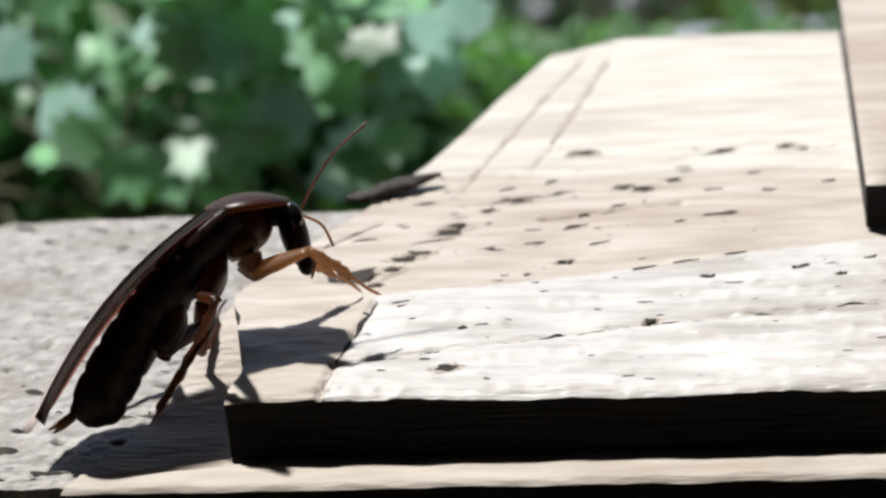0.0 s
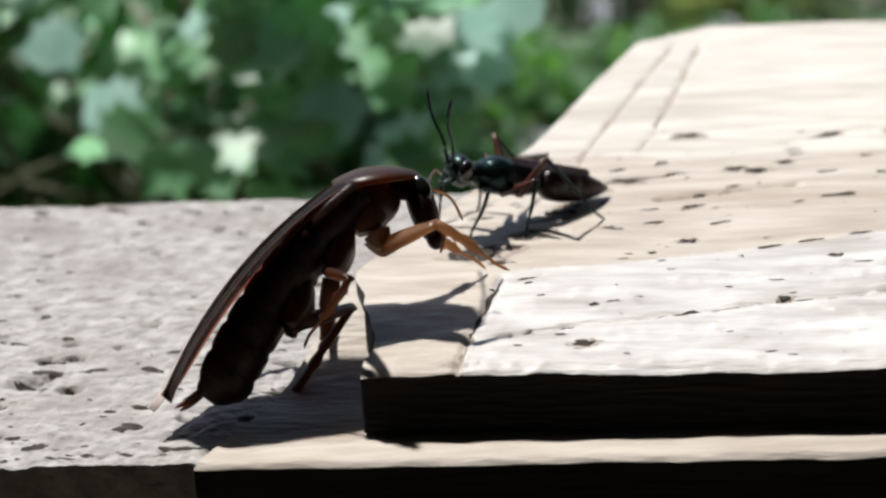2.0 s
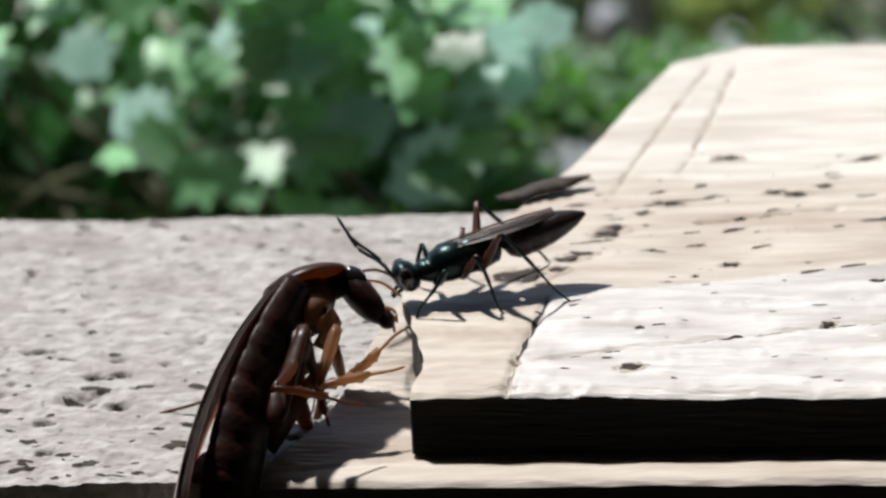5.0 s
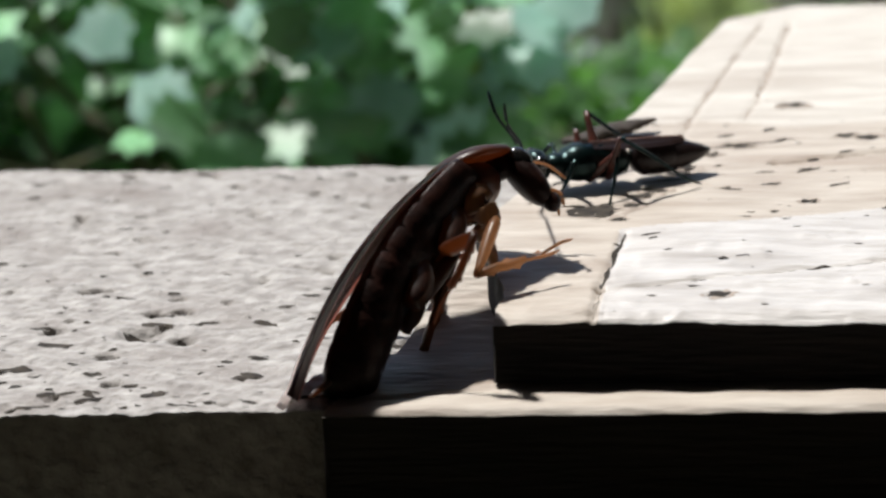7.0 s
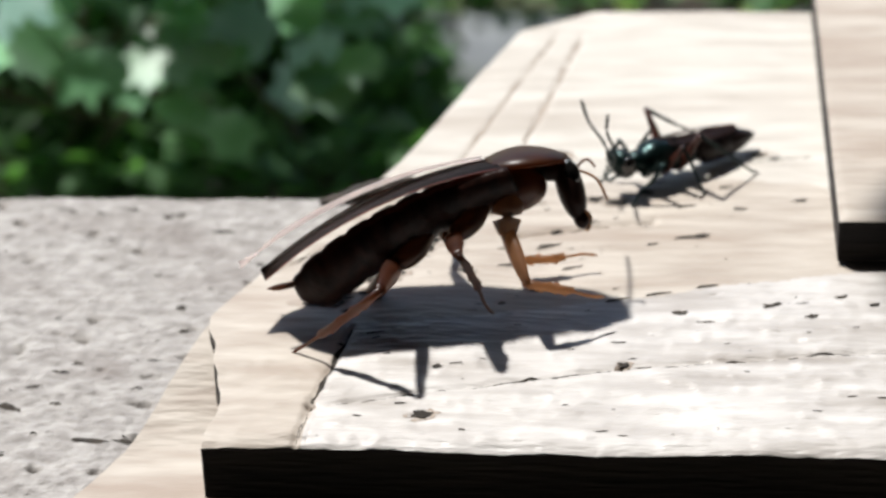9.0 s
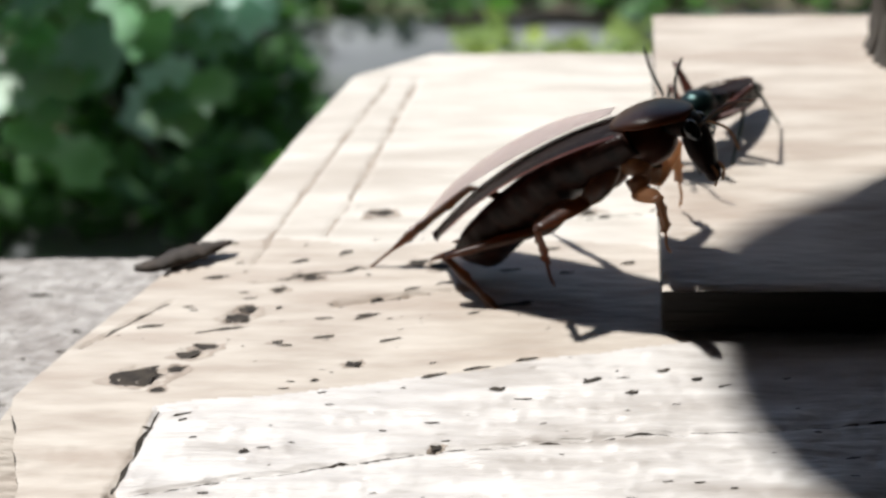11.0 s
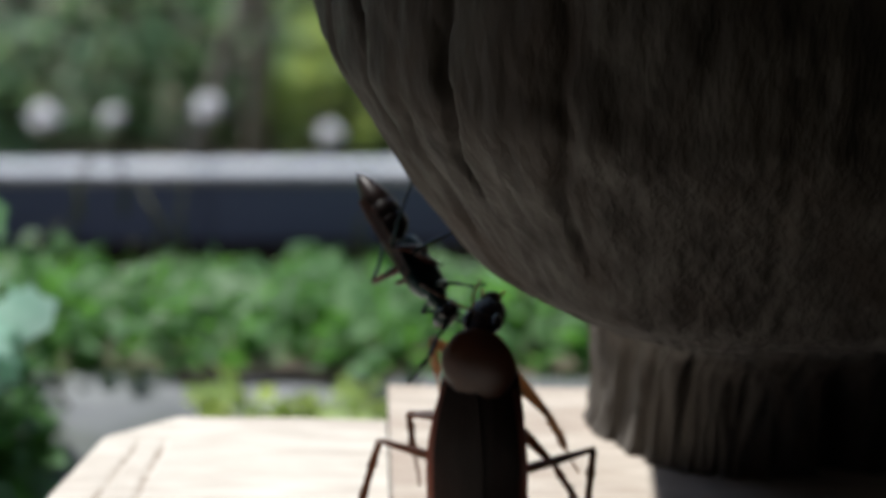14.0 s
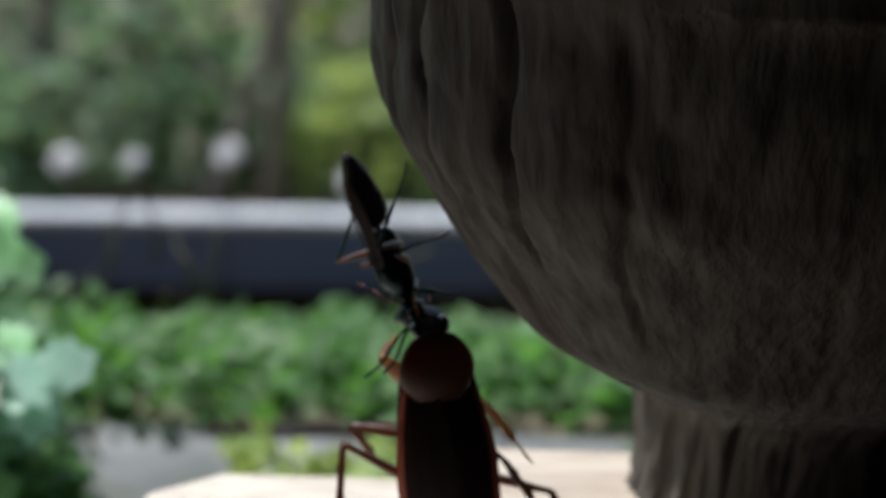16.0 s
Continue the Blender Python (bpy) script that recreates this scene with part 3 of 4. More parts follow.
    loft(bm, body_rings(rings, 22))
    shield = part("shield", bm, PRONOTUM, roach, "rounded reddish brown neck shield")
    bm = bmesh.new()
    egg(bm, (0.8, 0, -2.6), (4.8, 4.1, 3.2), (0, 14, 0), 20, 12)
    thorax = part("thorax", bm, RUSSET, roach)
    bm = bmesh.new()
    tube(bm, smooth_path([(3.6, 0, -1.2), (6, 0, -1.0), (8.4, 0, -1.6)], 3), 1.5, 10)
    egg(bm, (8.6, 0, -3.8), (1.75, 2.8, 4.4), (0, -4, 0), 18, 12)
    egg(bm, (9.2, 0, -7.9), (1.1, 1.4, 1.4), (0, 0, 0))
    head = part("head", bm, SHELL, roach, "dark brown head bent downwards")
    for s in (-1, 1):
        bm = bmesh.new()
        egg(bm, (8.9, s * 1.95, -2.0), (1.15, 0.85, 1.7), (0, -10, 0))
        part("eye", bm, EYE, head)
        bm = bmesh.new()
        tube(bm, smooth_path([(9.2, s * 1.0, -6.4), (10.2, s * 1.4, -8.0), (9.5, s * 1.6, -9.6)], 4), [0.26, *[0.22] * 7, 0.1], 6)
        part("palp", bm, AMBER, head)
    feeler = bmesh.new()
    tube(feeler, smooth_path([(0, 0, 0), (3.6, -0.1, 0.7), (8.4, -0.2, 1.0), (14.0, 0, 0)], 6), [0.26, *[0.2] * 17, 0.10], 6)
    pulled = part("feeler", feeler, LEG_DARK, head)
    pulled.location = (9.8 * MM, -1.2 * MM, -1.6 * MM)
    feeler = bmesh.new()
    tube(feeler, smooth_path([(9.8, 1.2, -1.6), (12.2, 1.6, -3.4), (13.0, 1.2, -6.4)], 5), [0.24, *[0.19] * 9, 0.10], 6)
    part("feeler", feeler, AMBER, head)
    # legs: a thigh that turns at the hip, and under it a shin that turns at the knee
    legs = []
    for name, hx, hy, hz, thigh, thick, shin in ROACH_LEGS:
        for s in (-1, 1):
            mat = AMBER if name == "fore" else LEG_DARK
            bm = bmesh.new()
            if name == "fore":
                tube(bm, smooth_path([(1.5, s * 1.6, -2.0), (-1.0, s * 2.3, -4.6), (hx, s * hy, hz)], 4), [1.2, 1.5, 1.7, 1.9, 2.0, 1.9, 1.7, 1.4, 1.0], 12)
            else:
                tube(bm, smooth_path([(hx + 5.5, s * hy * 0.6, -2.6), (hx + 2.6, s * hy * 0.9, -4.2), (hx, s * hy, hz)], 4), [1.2, 1.5, 1.6, 1.7, 1.6, 1.5, 1.4, 1.2, 0.9], 12)
            part("hip", bm, mat, roach)
            bm = bmesh.new()
            bone(bm, thigh, thick, thick * 0.6, 0.55)
            femur = part("thigh", bm, mat, roach)
            femur.location = (hx * MM, s * hy * MM, hz * MM)
            tibia = part("shin", roach_tibia(shin, thick), mat, femur, "thin spiny shin and foot")
            tibia.location = (thigh * MM, 0, 0)
            legs.append((name, s, Vector((hx, s * hy, hz)), thigh, shin, femur, tibia))
    return roach, shield, head, thorax, far, pulled, legs


def limb_turns(hip, foot, a, b, out):
    """Two-bone reach in one space: the turns of the thigh and, in the thigh's space, of the shin. out: where the knee points."""
    way = foot - hip
    near = 0.1 * a + math.sqrt(0.01 * a * a + max(0, b * b - a * a))
    d = max(near, min(a + b - 0.15, way.length))
    way = way.normalized()
    knee_dir = (out - way * out.dot(way)).normalized()
    c = (a * a + d * d - b * b) / (2 * a * d)
    c = max(-1, min(1, c))
    x1 = way * c + knee_dir * math.sqrt(1 - c * c)
    normal = x1.cross(way)
    if normal.length < 1e-5:
        normal = Vector((0, 1, 0))
    normal.normalize()
    m1 = Matrix((x1, normal.cross(x1), normal)).transposed()
    x2 = (way * d - x1 * a).normalized()
    m2 = Matrix((x2, normal.cross(x2), normal)).transposed()
    return m1, m1.transposed() @ m2


# ---- the wasp: the origin at its face, +x ahead ----
WASP_SIZE = 1.13
WASP_LEGS = (("fore", -4.6, 1.0, -1.7, 4.2, 0.42, 6.6), ("middle", -7.4, 1.2, -1.9, 5.0, 0.48, 8.0), ("hind", -9.6, 1.2, -1.8, 7.0, 0.56, 12.0))


def jewel_wasp():
    wasp = thing("wasp", 0, 0, 0, "slender metallic green-black wasp with rust-red legs", "wasp")
    bm = bmesh.new()
    egg(bm, (-1.4, 0, 0), (1.5, 2.1, 1.9), (0, 20, 0), 16, 10)
    head = part("head", bm, JEWEL, wasp)
    for s in (-1, 1):
        bm = bmesh.new()
        egg(bm, (-1.2, s * 1.6, 0.3), (0.95, 0.7, 1.3))
        part("eye", bm, EYE, head)
        bm = bmesh.new()
        tube(bm, smooth_path([(0, s * 0.5, 0.5), (1.0, s * 1.0, 3.0), (2.8, s * 1.7, 5.6), (3.6, s * 2.6, 8.4)], 5), [0.24, *[0.2] * 14, 0.10], 6)
        part("feeler", bm, JEWEL, head)
        bm = bmesh.new()
        tube(bm, smooth_path([(-0.4, s * 0.8, -1.0), (0.5, s * 0.5, -1.5), (0.7, s * 0.05, -1.9)], 3), [0.25, *[0.2] * 5, 0.06], 6)
        part("jaw", bm, JEWEL, head)
    bm = bmesh.new()
    loft(bm, body_rings([(-2.3, 0.60, 0.55, 0.55, -0.1), (-2.9, 1.15, 1.10, 1.00, -0.1), (-3.8, 1.60, 1.40, 1.45, -0.2), (-4.3, 1.40, 1.20, 1.30, -0.25), (-4.7, 1.85, 1.75, 1.80, -0.2),
                         (-6.0, 2.20, 2.25, 2.15, -0.15), (-7.6, 2.20, 2.20, 2.20, -0.15), (-8.0, 1.95, 1.90, 2.00, -0.15), (-8.6, 2.15, 2.10, 2.10, -0.15), (-10.2, 2.10, 1.95, 2.00, -0.2),
                         (-11.8, 1.75, 1.60, 1.65, -0.3), (-12.3, 0.95, 0.80, 0.85, -0.4)], 18))
    part("thorax", bm, JEWEL, wasp)
    bm = bmesh.new()
    tube(bm, [(-12.0, 0, -0.5), (-12.5, 0, -0.5), (-13.0, 0, -0.4)], [0.5, 0.42, 0.55], 8)
    part("waist", bm, JEWEL, wasp)
    bm = bmesh.new()
    loft(bm, body_rings([(-12.6, 0.55, 0.55, 0.55, -0.4), (-13.1, 1.45, 1.45, 1.5, -0.4), (-14.0, 1.95, 1.95, 2.05, -0.4), (-15.4, 2.05, 2.05, 2.15, -0.4), (-15.55, 1.92, 1.92, 2.02, -0.4),
                         (-15.7, 2.03, 2.03, 2.13, -0.4), (-17.5, 1.90, 1.85, 2.00, -0.4), (-17.65, 1.78, 1.74, 1.88, -0.4), (-17.8, 1.86, 1.82, 1.95, -0.4), (-19.6, 1.50, 1.42, 1.55, -0.4),
                         (-21.4, 0.90, 0.85, 0.90, -0.4), (-22.6, 0.25, 0.25, 0.25, -0.35)], 16))
    part("abdomen", bm, TAIL, wasp, "dark red-brown pointed abdomen")
    for s in (-1, 1):
        bm = bmesh.new()
        rows = []
        for i in range(13):
            t = i / 12
            x = -6.6 - 12.6 * t
            w = 0.4 + 1.25 * math.sin(math.pi * min(1, t * 0.8 + 0.1)) * (1 - max(0, (t - 0.8) / 0.2) ** 2 * 0.8)
            rows.append([(x, s * (0.2 + w * u), 2.1 - 0.45 * t + 0.10 * math.sin(u * 9 + t * 3) - 0.45 * u) for u in (0, 0.2, 0.4, 0.6, 0.8, 1)])
        vs = [[bm.verts.new(p) for p in row] for row in rows]
        for a, b in zip(vs, vs[1:]):
            for j in range(5):
                bm.faces.new((a[j], a[j + 1], b[j + 1], b[j]))
        bmesh.ops.solidify(bm, geom=bm.faces[:], thickness=0.05)
        part("wing", bm, MEMBRANE, wasp, "smoky brown folded wing")
    legs = []
    for name, hx, hy, hz, thigh, thick, shin in WASP_LEGS:
        for s in (-1, 1):
            bm = bmesh.new()
            egg(bm, (hx, s * hy * 0.8, hz + 0.2), (0.75, 0.55, 0.7))
            part("hip", bm, JEWEL, wasp)
            bm = bmesh.new()
            bone(bm, thigh, thick, thick * 0.6, 0.8, 1.35, 8)
            femur = part("thigh", bm, JEWEL if name == "fore" else RUSTY, wasp)
            femur.location = (hx * MM, s * hy * MM, hz * MM)
            bm = bmesh.new()
            half = shin * 0.52
            tube(bm, smooth_path([(0, 0, 0), (half * 0.5, 0, 0.1), (half, 0, 0), (shin * 0.8, 0, -0.2), (shin, 0, 0.25)], 3), [0.26, *[0.24] * 5, *[0.15] * 6, 0.06], 7)
            tube(bm, [(half, 0, 0), (half + 0.7, 0.2, -0.3)], [0.08, 0.02], 4)
            tibia = part("shin", bm, JEWEL, femur)
            tibia.location = (thigh * MM, 0, 0)
            legs.append((name, s, Vector((hx, s * hy, hz)) * WASP_SIZE, thigh * WASP_SIZE, shin * WASP_SIZE, femur, tibia))
    for ob in wasp.children_recursive:
        ob.data.transform(Matrix.Scale(WASP_SIZE, 4))
        ob.location *= WASP_SIZE
    return wasp, legs


# ---- the garden behind ----
def leaf_shape(bm, m, length, width, curl=0.18):
    """One pointed, folded leaf along +x, as a thin two-sided sheet."""
    edge = []
    n = 6
    for i in range(n + 1):
        t = i / n
        w = width * math.sin(math.pi * t ** 0.75) * 0.5
        z = -curl * length * t * t
        edge.append((length * t, w, z))
    mid = [bm.verts.new(m @ Vector((x, 0, z - 0.10 * width))) for x, w, z in edge]
    for s in (-1, 1):
        side = [bm.verts.new(m @ Vector((x, s * w, z))) for x, w, z in edge[1:-1]]
        row = [mid[0], *side, mid[-1]]
        for i in range(n):
            quad = [mid[i], mid[i + 1], row[i + 1], row[i]]
            quad = [v for k, v in enumerate(quad) if v not in quad[:k]]
            if len(quad) > 2:
                bm.faces.new(quad)


def lobed_leaf(bm, rng, size):
    """A broad lobed leaf along +x, folded at the midrib and curled, as a thin two-sided sheet."""
    lobes = ((0.0, 0.10), (0.28, 0.34), (0.62, 0.52), (0.95, 0.40), (1.30, 0.62), (1.75, 0.48), (2.15, 0.78), (2.60, 0.62), (math.pi, 1.0))
    mid = [bm.verts.new((size * (t - 0.1), 0, -size * 0.10 * t * t)) for t in (0, 0.35, 0.75, 1.1)]
    fold, curl = rng.uniform(0.05, 0.3), rng.uniform(0.1, 0.45)
    for s in (-1, 1):
        rim = []
        for a, r in lobes[1:-1]:
            r *= rng.uniform(0.88, 1.12)
            x, y = size * (0.28 - r * math.cos(a)), s * size * r * math.sin(a) * 0.95
            rim.append(bm.verts.new((x, y, fold * abs(y) - curl * (x * x * 0.6 + y * y) / size)))
        row = [mid[0], *rim, mid[3]]
        for i in range(len(row) - 1):
            m = mid[1] if i < 4 else mid[2]
            if m not in (row[i], row[i + 1]):
                bm.faces.new((m, row[i], row[i + 1]))
        bm.faces.new((mid[1], row[4], mid[2]))


def earth(x, y):
    """The garden falls away behind the ledge."""
    return float(np.interp(y, (-1e6, 380, 1300, 2300, 6000, 1e6), (-102, -102, -462, -745, -1500, -1500)))


def shrub():
    """The broad-leaved bush right behind the ledge."""
    rng = random.Random(11)
    bush = thing("shrub", -90, 270, -102, "broad-leaved green shrub, its sunlit sheen painted as paler leaves", "shrub")
    stems = bmesh.new()
    for i in range(26):
        a, r = rng.uniform(0, 6.28), rng.uniform(10, 70)
        base = Vector((r * math.cos(a) * 1.3, r * math.sin(a) * 0.5, 0))
        top = Vector((rng.uniform(-130, 60), rng.uniform(-40, 90), rng.uniform(30, 88)))
        path = smooth_path([base, base.lerp(top, 0.5) + Vector((rng.uniform(-6, 6), rng.uniform(-6, 6), 8)), top], 5)
        tube(stems, path, [1.5 - 0.9 * k / len(path) for k in range(len(path))], 6)
    part("stem", stems, STEM, bush)
    shapes = []
    for k in range(6):
        bm = bmesh.new()
        lobed_leaf(bm, rng, rng.uniform(8.5, 12))
        ob = part("leaf", bm, LEAF, bush)
        shapes.append(ob.data)
        bpy.data.objects.remove(ob)
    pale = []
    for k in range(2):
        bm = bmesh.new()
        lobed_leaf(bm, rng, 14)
        ob = part("leaf", bm, YELLOW_LEAF if k else SHEEN_LEAF, bush)
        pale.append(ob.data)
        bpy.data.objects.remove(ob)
    # the broad leaves on top: sun and sky sheen is put into paler leaf colours
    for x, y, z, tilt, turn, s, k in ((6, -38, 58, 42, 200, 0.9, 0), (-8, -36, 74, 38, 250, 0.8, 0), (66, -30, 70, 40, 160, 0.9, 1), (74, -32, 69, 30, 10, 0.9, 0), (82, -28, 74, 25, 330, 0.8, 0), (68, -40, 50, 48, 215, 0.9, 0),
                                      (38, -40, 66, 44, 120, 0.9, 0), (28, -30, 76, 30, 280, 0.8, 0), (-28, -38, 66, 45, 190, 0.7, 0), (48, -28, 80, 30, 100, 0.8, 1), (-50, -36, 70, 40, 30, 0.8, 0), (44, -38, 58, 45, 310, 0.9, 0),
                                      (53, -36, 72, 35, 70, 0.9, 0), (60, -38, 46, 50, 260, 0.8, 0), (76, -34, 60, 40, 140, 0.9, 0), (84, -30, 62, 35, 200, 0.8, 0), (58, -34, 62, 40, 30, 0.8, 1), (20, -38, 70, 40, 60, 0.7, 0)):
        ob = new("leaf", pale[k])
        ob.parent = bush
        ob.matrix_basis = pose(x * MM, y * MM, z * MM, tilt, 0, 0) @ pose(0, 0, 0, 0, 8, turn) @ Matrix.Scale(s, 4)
    count = 0
    while count < 210:
        x, y, z = rng.uniform(-150, 86) if count % 3 else rng.uniform(0, 80), rng.uniform(-55, 60), 112 - 76 * rng.random() ** 1.7
        # thick above, hollow below, with an uneven right side
        if x > 68 + 12 * noise.noise(Vector((y / 20, z / 15, 3))) - max(0, z - 75) * 0.2 or z < 42 + 30 * noise.noise(Vector((x / 28, y / 40, 1))):
            continue
        if noise.noise(Vector((x / 24, y / 30, z / 24))) < -0.12:
            continue
        ob = new("leaf", shapes[count % 6])
        ob.parent = bush
        s = rng.uniform(0.8, 1.5)
        ob.matrix_basis = pose(x * MM, y * MM, z * MM, rng.uniform(0, 58), rng.uniform(-22, 22)) @ pose(0, 0, 0, rng.uniform(-12, 12), rng.uniform(-8, 25), rng.uniform(0, 360)) @ Matrix.Scale(s, 4)
        count += 1
    count = 0
    while count < 70:
        x, y, z = rng.uniform(22, 80), rng.uniform(-56, -10), rng.uniform(38, 92)
        if noise.noise(Vector((x / 18, y / 24, z / 18 + 5))) < -0.1:
            continue
        ob = new("leaf", shapes[count % 6])
        ob.parent = bush
        ob.matrix_basis = pose(x * MM, y * MM, z * MM, rng.uniform(10, 50), rng.uniform(-20, 20)) @ pose(0, 0, 0, rng.uniform(-12, 12), rng.uniform(-8, 25), rng.uniform(0, 360)) @ Matrix.Scale(rng.uniform(0.8, 1.4), 4)
        count += 1
    rest = bmesh.new()
    for i in range(4600):
        x, y, z = rng.uniform(-420, 70), rng.uniform(0, 240), rng.uniform(62, 92)
        if i % 2:
            y, z = rng.uniform(25, 140), rng.uniform(-2, 62)
        if noise.noise(Vector((x / 40, y / 40, z / 40))) < -0.2 or x > 60 - max(0, y - 60) * 0.5:
            continue
        m = pose(x, y, z, rng.uniform(-15, 55), rng.uniform(-30, 30)) @ pose(0, 0, 0, 0, rng.uniform(-10, 25), rng.uniform(0, 360))
        leaf_shape(rest, m, rng.uniform(12, 22), rng.uniform(8, 14))
    tagged(part("inner_leaves", rest, LEAF, bush), kind="stuff")


def leafy(bm, rng, box, count, size, keep=lambda x, y, z: True):
    made = tried = 0
    while made < count and tried < count * 30:
        tried += 1
        x, y, z = (rng.uniform(a, b) for a, b in box)
        if not keep(x, y, z):
            continue
        m = pose(x, y, z, rng.uniform(-60, 60), rng.uniform(-50, 40), rng.uniform(0, 360))
        s = size * rng.uniform(0.6, 1.3)
        a = [bm.verts.new(m @ Vector(p)) for p in ((0, 0, 0), (s * 0.5, s * 0.30, s * 0.05), (s, 0, -s * 0.15), (s * 0.5, -s * 0.30, s * 0.05))]
        bm.faces.new(a)
        made += 1


def hedge():
    """A low mat of small bright leaves along the path."""
    rng = random.Random(5)
    ob = thing("ground_cover", 60, 430, -104, "low dense mat of small bright green leaves", "ground cover plants")
    bm = bmesh.new()
    for i in range(60):
        x, y = rng.uniform(-210, 260), rng.uniform(-55, 60)
        tube(bm, smooth_path([(x, y, 0), (x + rng.uniform(-4, 4), y, 12), (x + rng.uniform(-9, 9), y + rng.uniform(-8, 8), 24)], 3), [0.9, 0.9, 0.8, 0.7, 0.6, 0.5, 0.4], 5)
    tagged(part("twig", bm, STEM, ob), kind="stuff")
    bm = bmesh.new()

    def keep(x, y, z):
        top = 26 + 9 * noise.noise(Vector((x / 22, y / 22, 0))) + 6 * noise.noise(Vector((x / 9, y / 9, 5))) - (0.03 * max(0, y) if y > 0 else 0)
        base = -0.39 * max(0, y + 50)
        return base - 6 < z < top + base and noise.noise(Vector((x / 9, y / 9, z / 9))) > -0.25 and y > -74 + 16 * noise.noise(Vector((x / 30, 0, 9)))
    leafy(bm, rng, ((-230, 280), (-80, 130), (-90, 40)), 9000, 9.5, keep)
    tagged(part("crown", bm, HEDGE, ob), kind="stuff")


def small_plant():
    rng = random.Random(8)
    ob = thing("low_plant", 52, 318, -102, "low yellow-green leafy plant beside the path", "plant")
    bm = bmesh.new()
    for i in range(9):
        x, y = rng.uniform(-16, 16), rng.uniform(-8, 8)
        tube(bm, smooth_path([(x * 0.3, y * 0.3, 0), (x * 0.8, y * 0.8, 7), (x, y, 12)], 3), [0.8, 0.8, 0.7, 0.6, 0.5, 0.4, 0.3], 5)
    part("stem", bm, STEM, ob)
    bm = bmesh.new()
    leafy(bm, rng, ((-24, 24), (-14, 14), (2, 15)), 220, 8)
    tagged(part("crown", bm, YELLOW_LEAF, ob), kind="stuff")


def path_weeds():
    """Weeds that creep over the path under the shrub."""
    rng = random.Random(17)
    ob = thing("weeds", -80, 300, -98, "low green weeds creeping over the path", "weeds")
    bm = bmesh.new()
    for i in range(50):
        x, y = rng.uniform(-90, 78), rng.uniform(-55, 45)
        tube(bm, smooth_path([(x, y, 0), (x + rng.uniform(-3, 3), y, 5), (x + rng.uniform(-7, 7), y + rng.uniform(-6, 6), 11)], 3), [0.7, 0.7, 0.6, 0.5, 0.4, 0.4, 0.3], 5)
    tagged(part("twig", bm, STEM, ob), kind="stuff")
    bm = bmesh.new()

    def keep(x, y, z):
        return z < 11 + 6 * noise.noise(Vector((x / 18, y / 18, 2))) and x < 76 + 14 * noise.noise(Vector((y / 20, 4, 7))) - max(0, y) * 0.3 and noise.noise(Vector((x / 12, y / 12, z / 12))) > -0.3
    leafy(bm, rng, ((-110, 90), (-60, 48), (1, 18)), 2600, 9.0, keep)
    tagged(part("crown", bm, HEDGE, ob), kind="stuff")


def fallen_stick():
    bm = bmesh.new()
    tube(bm, smooth_path([(-20, 1, 2.2), (-7, -1, 2.6), (8, 1, 2.4), (22, -2, 2.0)], 5), [1.3, *[1.7] * 14, 1.0], 10)
    ob = part("fallen_stick", bm, BARK_CHIP)
    ob.matrix_basis = pose(42 * MM, 352 * MM, -97.6 * MM, 0, 0, 3)
    tagged(ob, "dark brown stick lying on the path", "stick")


def edging():
    """The long raised edge: dark blue-grey painted boards under a pale cap, over a near-black strip for the shadow gap.
    """
    ob = thing("raised_bed", 0, 1300, -462, "dark blue-grey raised bed edge with a pale cap", "raised bed")
    ob.matrix_basis = ob.matrix_basis @ pose(0, 0, 0, 0, -1.3, 0)
    for i in range(8):
        x = -875 + 250 * i
        # the lowest piece is an added dark strip in place of shadow
        for name, mat, y, z, sx, sy, sz in (("shade_strip", SHADE_DARK, 40, 10, 250, 30, 34), ("panel", SLATE, 22, 44, 249.4, 26, 44), ("cap_stone", CAP, 17, 70, 249.4, 22, 7)):
            bm = bmesh.new()
            bmesh.ops.create_cube(bm, size=1, matrix=Matrix.Translation((x, y, z)) @ Matrix.Diagonal((sx, sy, sz, 1)))
            bmesh.ops.bevel(bm, geom=bm.edges[:], offset=1.5, segments=2, affect="EDGES")
            part(name, bm, mat, ob, smooth=False)


def tree(x, y, height, lean, seed, thick=12):
    thick *= 1.5
    rng = random.Random(seed)
    ob = thing("tree", x, y, earth(x, y) - 2, "slender tree with pale bark and small green leaves", "tree", "trees behind the raised bed")
    bm = bmesh.new()
    path = smooth_path([(0, 0, 0), (lean * 0.3, 0, height * 0.2), (lean * 0.7, 10, height * 0.55), (lean, 20, height)], 6)
    tube(bm, path, [thick * (1 - 0.7 * k / len(path)) for k in range(len(path))], 10)
    part("trunk", bm, TRUNK, ob)
    for i in range(7):
        p = path[rng.randrange(4, len(path) - 1)]
        q = p + Vector((rng.uniform(-190, 190), rng.uniform(-150, 60), rng.uniform(30, 190)))
        bm = bmesh.new()
        tube(bm, smooth_path([p, p.lerp(q, 0.5) + Vector((0, 0, -10)), q], 4), [thick * 0.45 * (1 - 0.09 * k) for k in range(9)], 6)
        part("limb", bm, TRUNK, ob)
    bm = bmesh.new()

    def keep(px, py, pz):
        return noise.noise(Vector((px / 60 + seed, py / 60, pz / 60))) > 0.0
    leafy(bm, rng, ((-260 + lean, 260 + lean), (-160, 200), (height * 0.6, height * 1.15)), 110, 30, keep)
    tagged(part("crown", bm, TREE_LEAF, ob), kind="stuff")


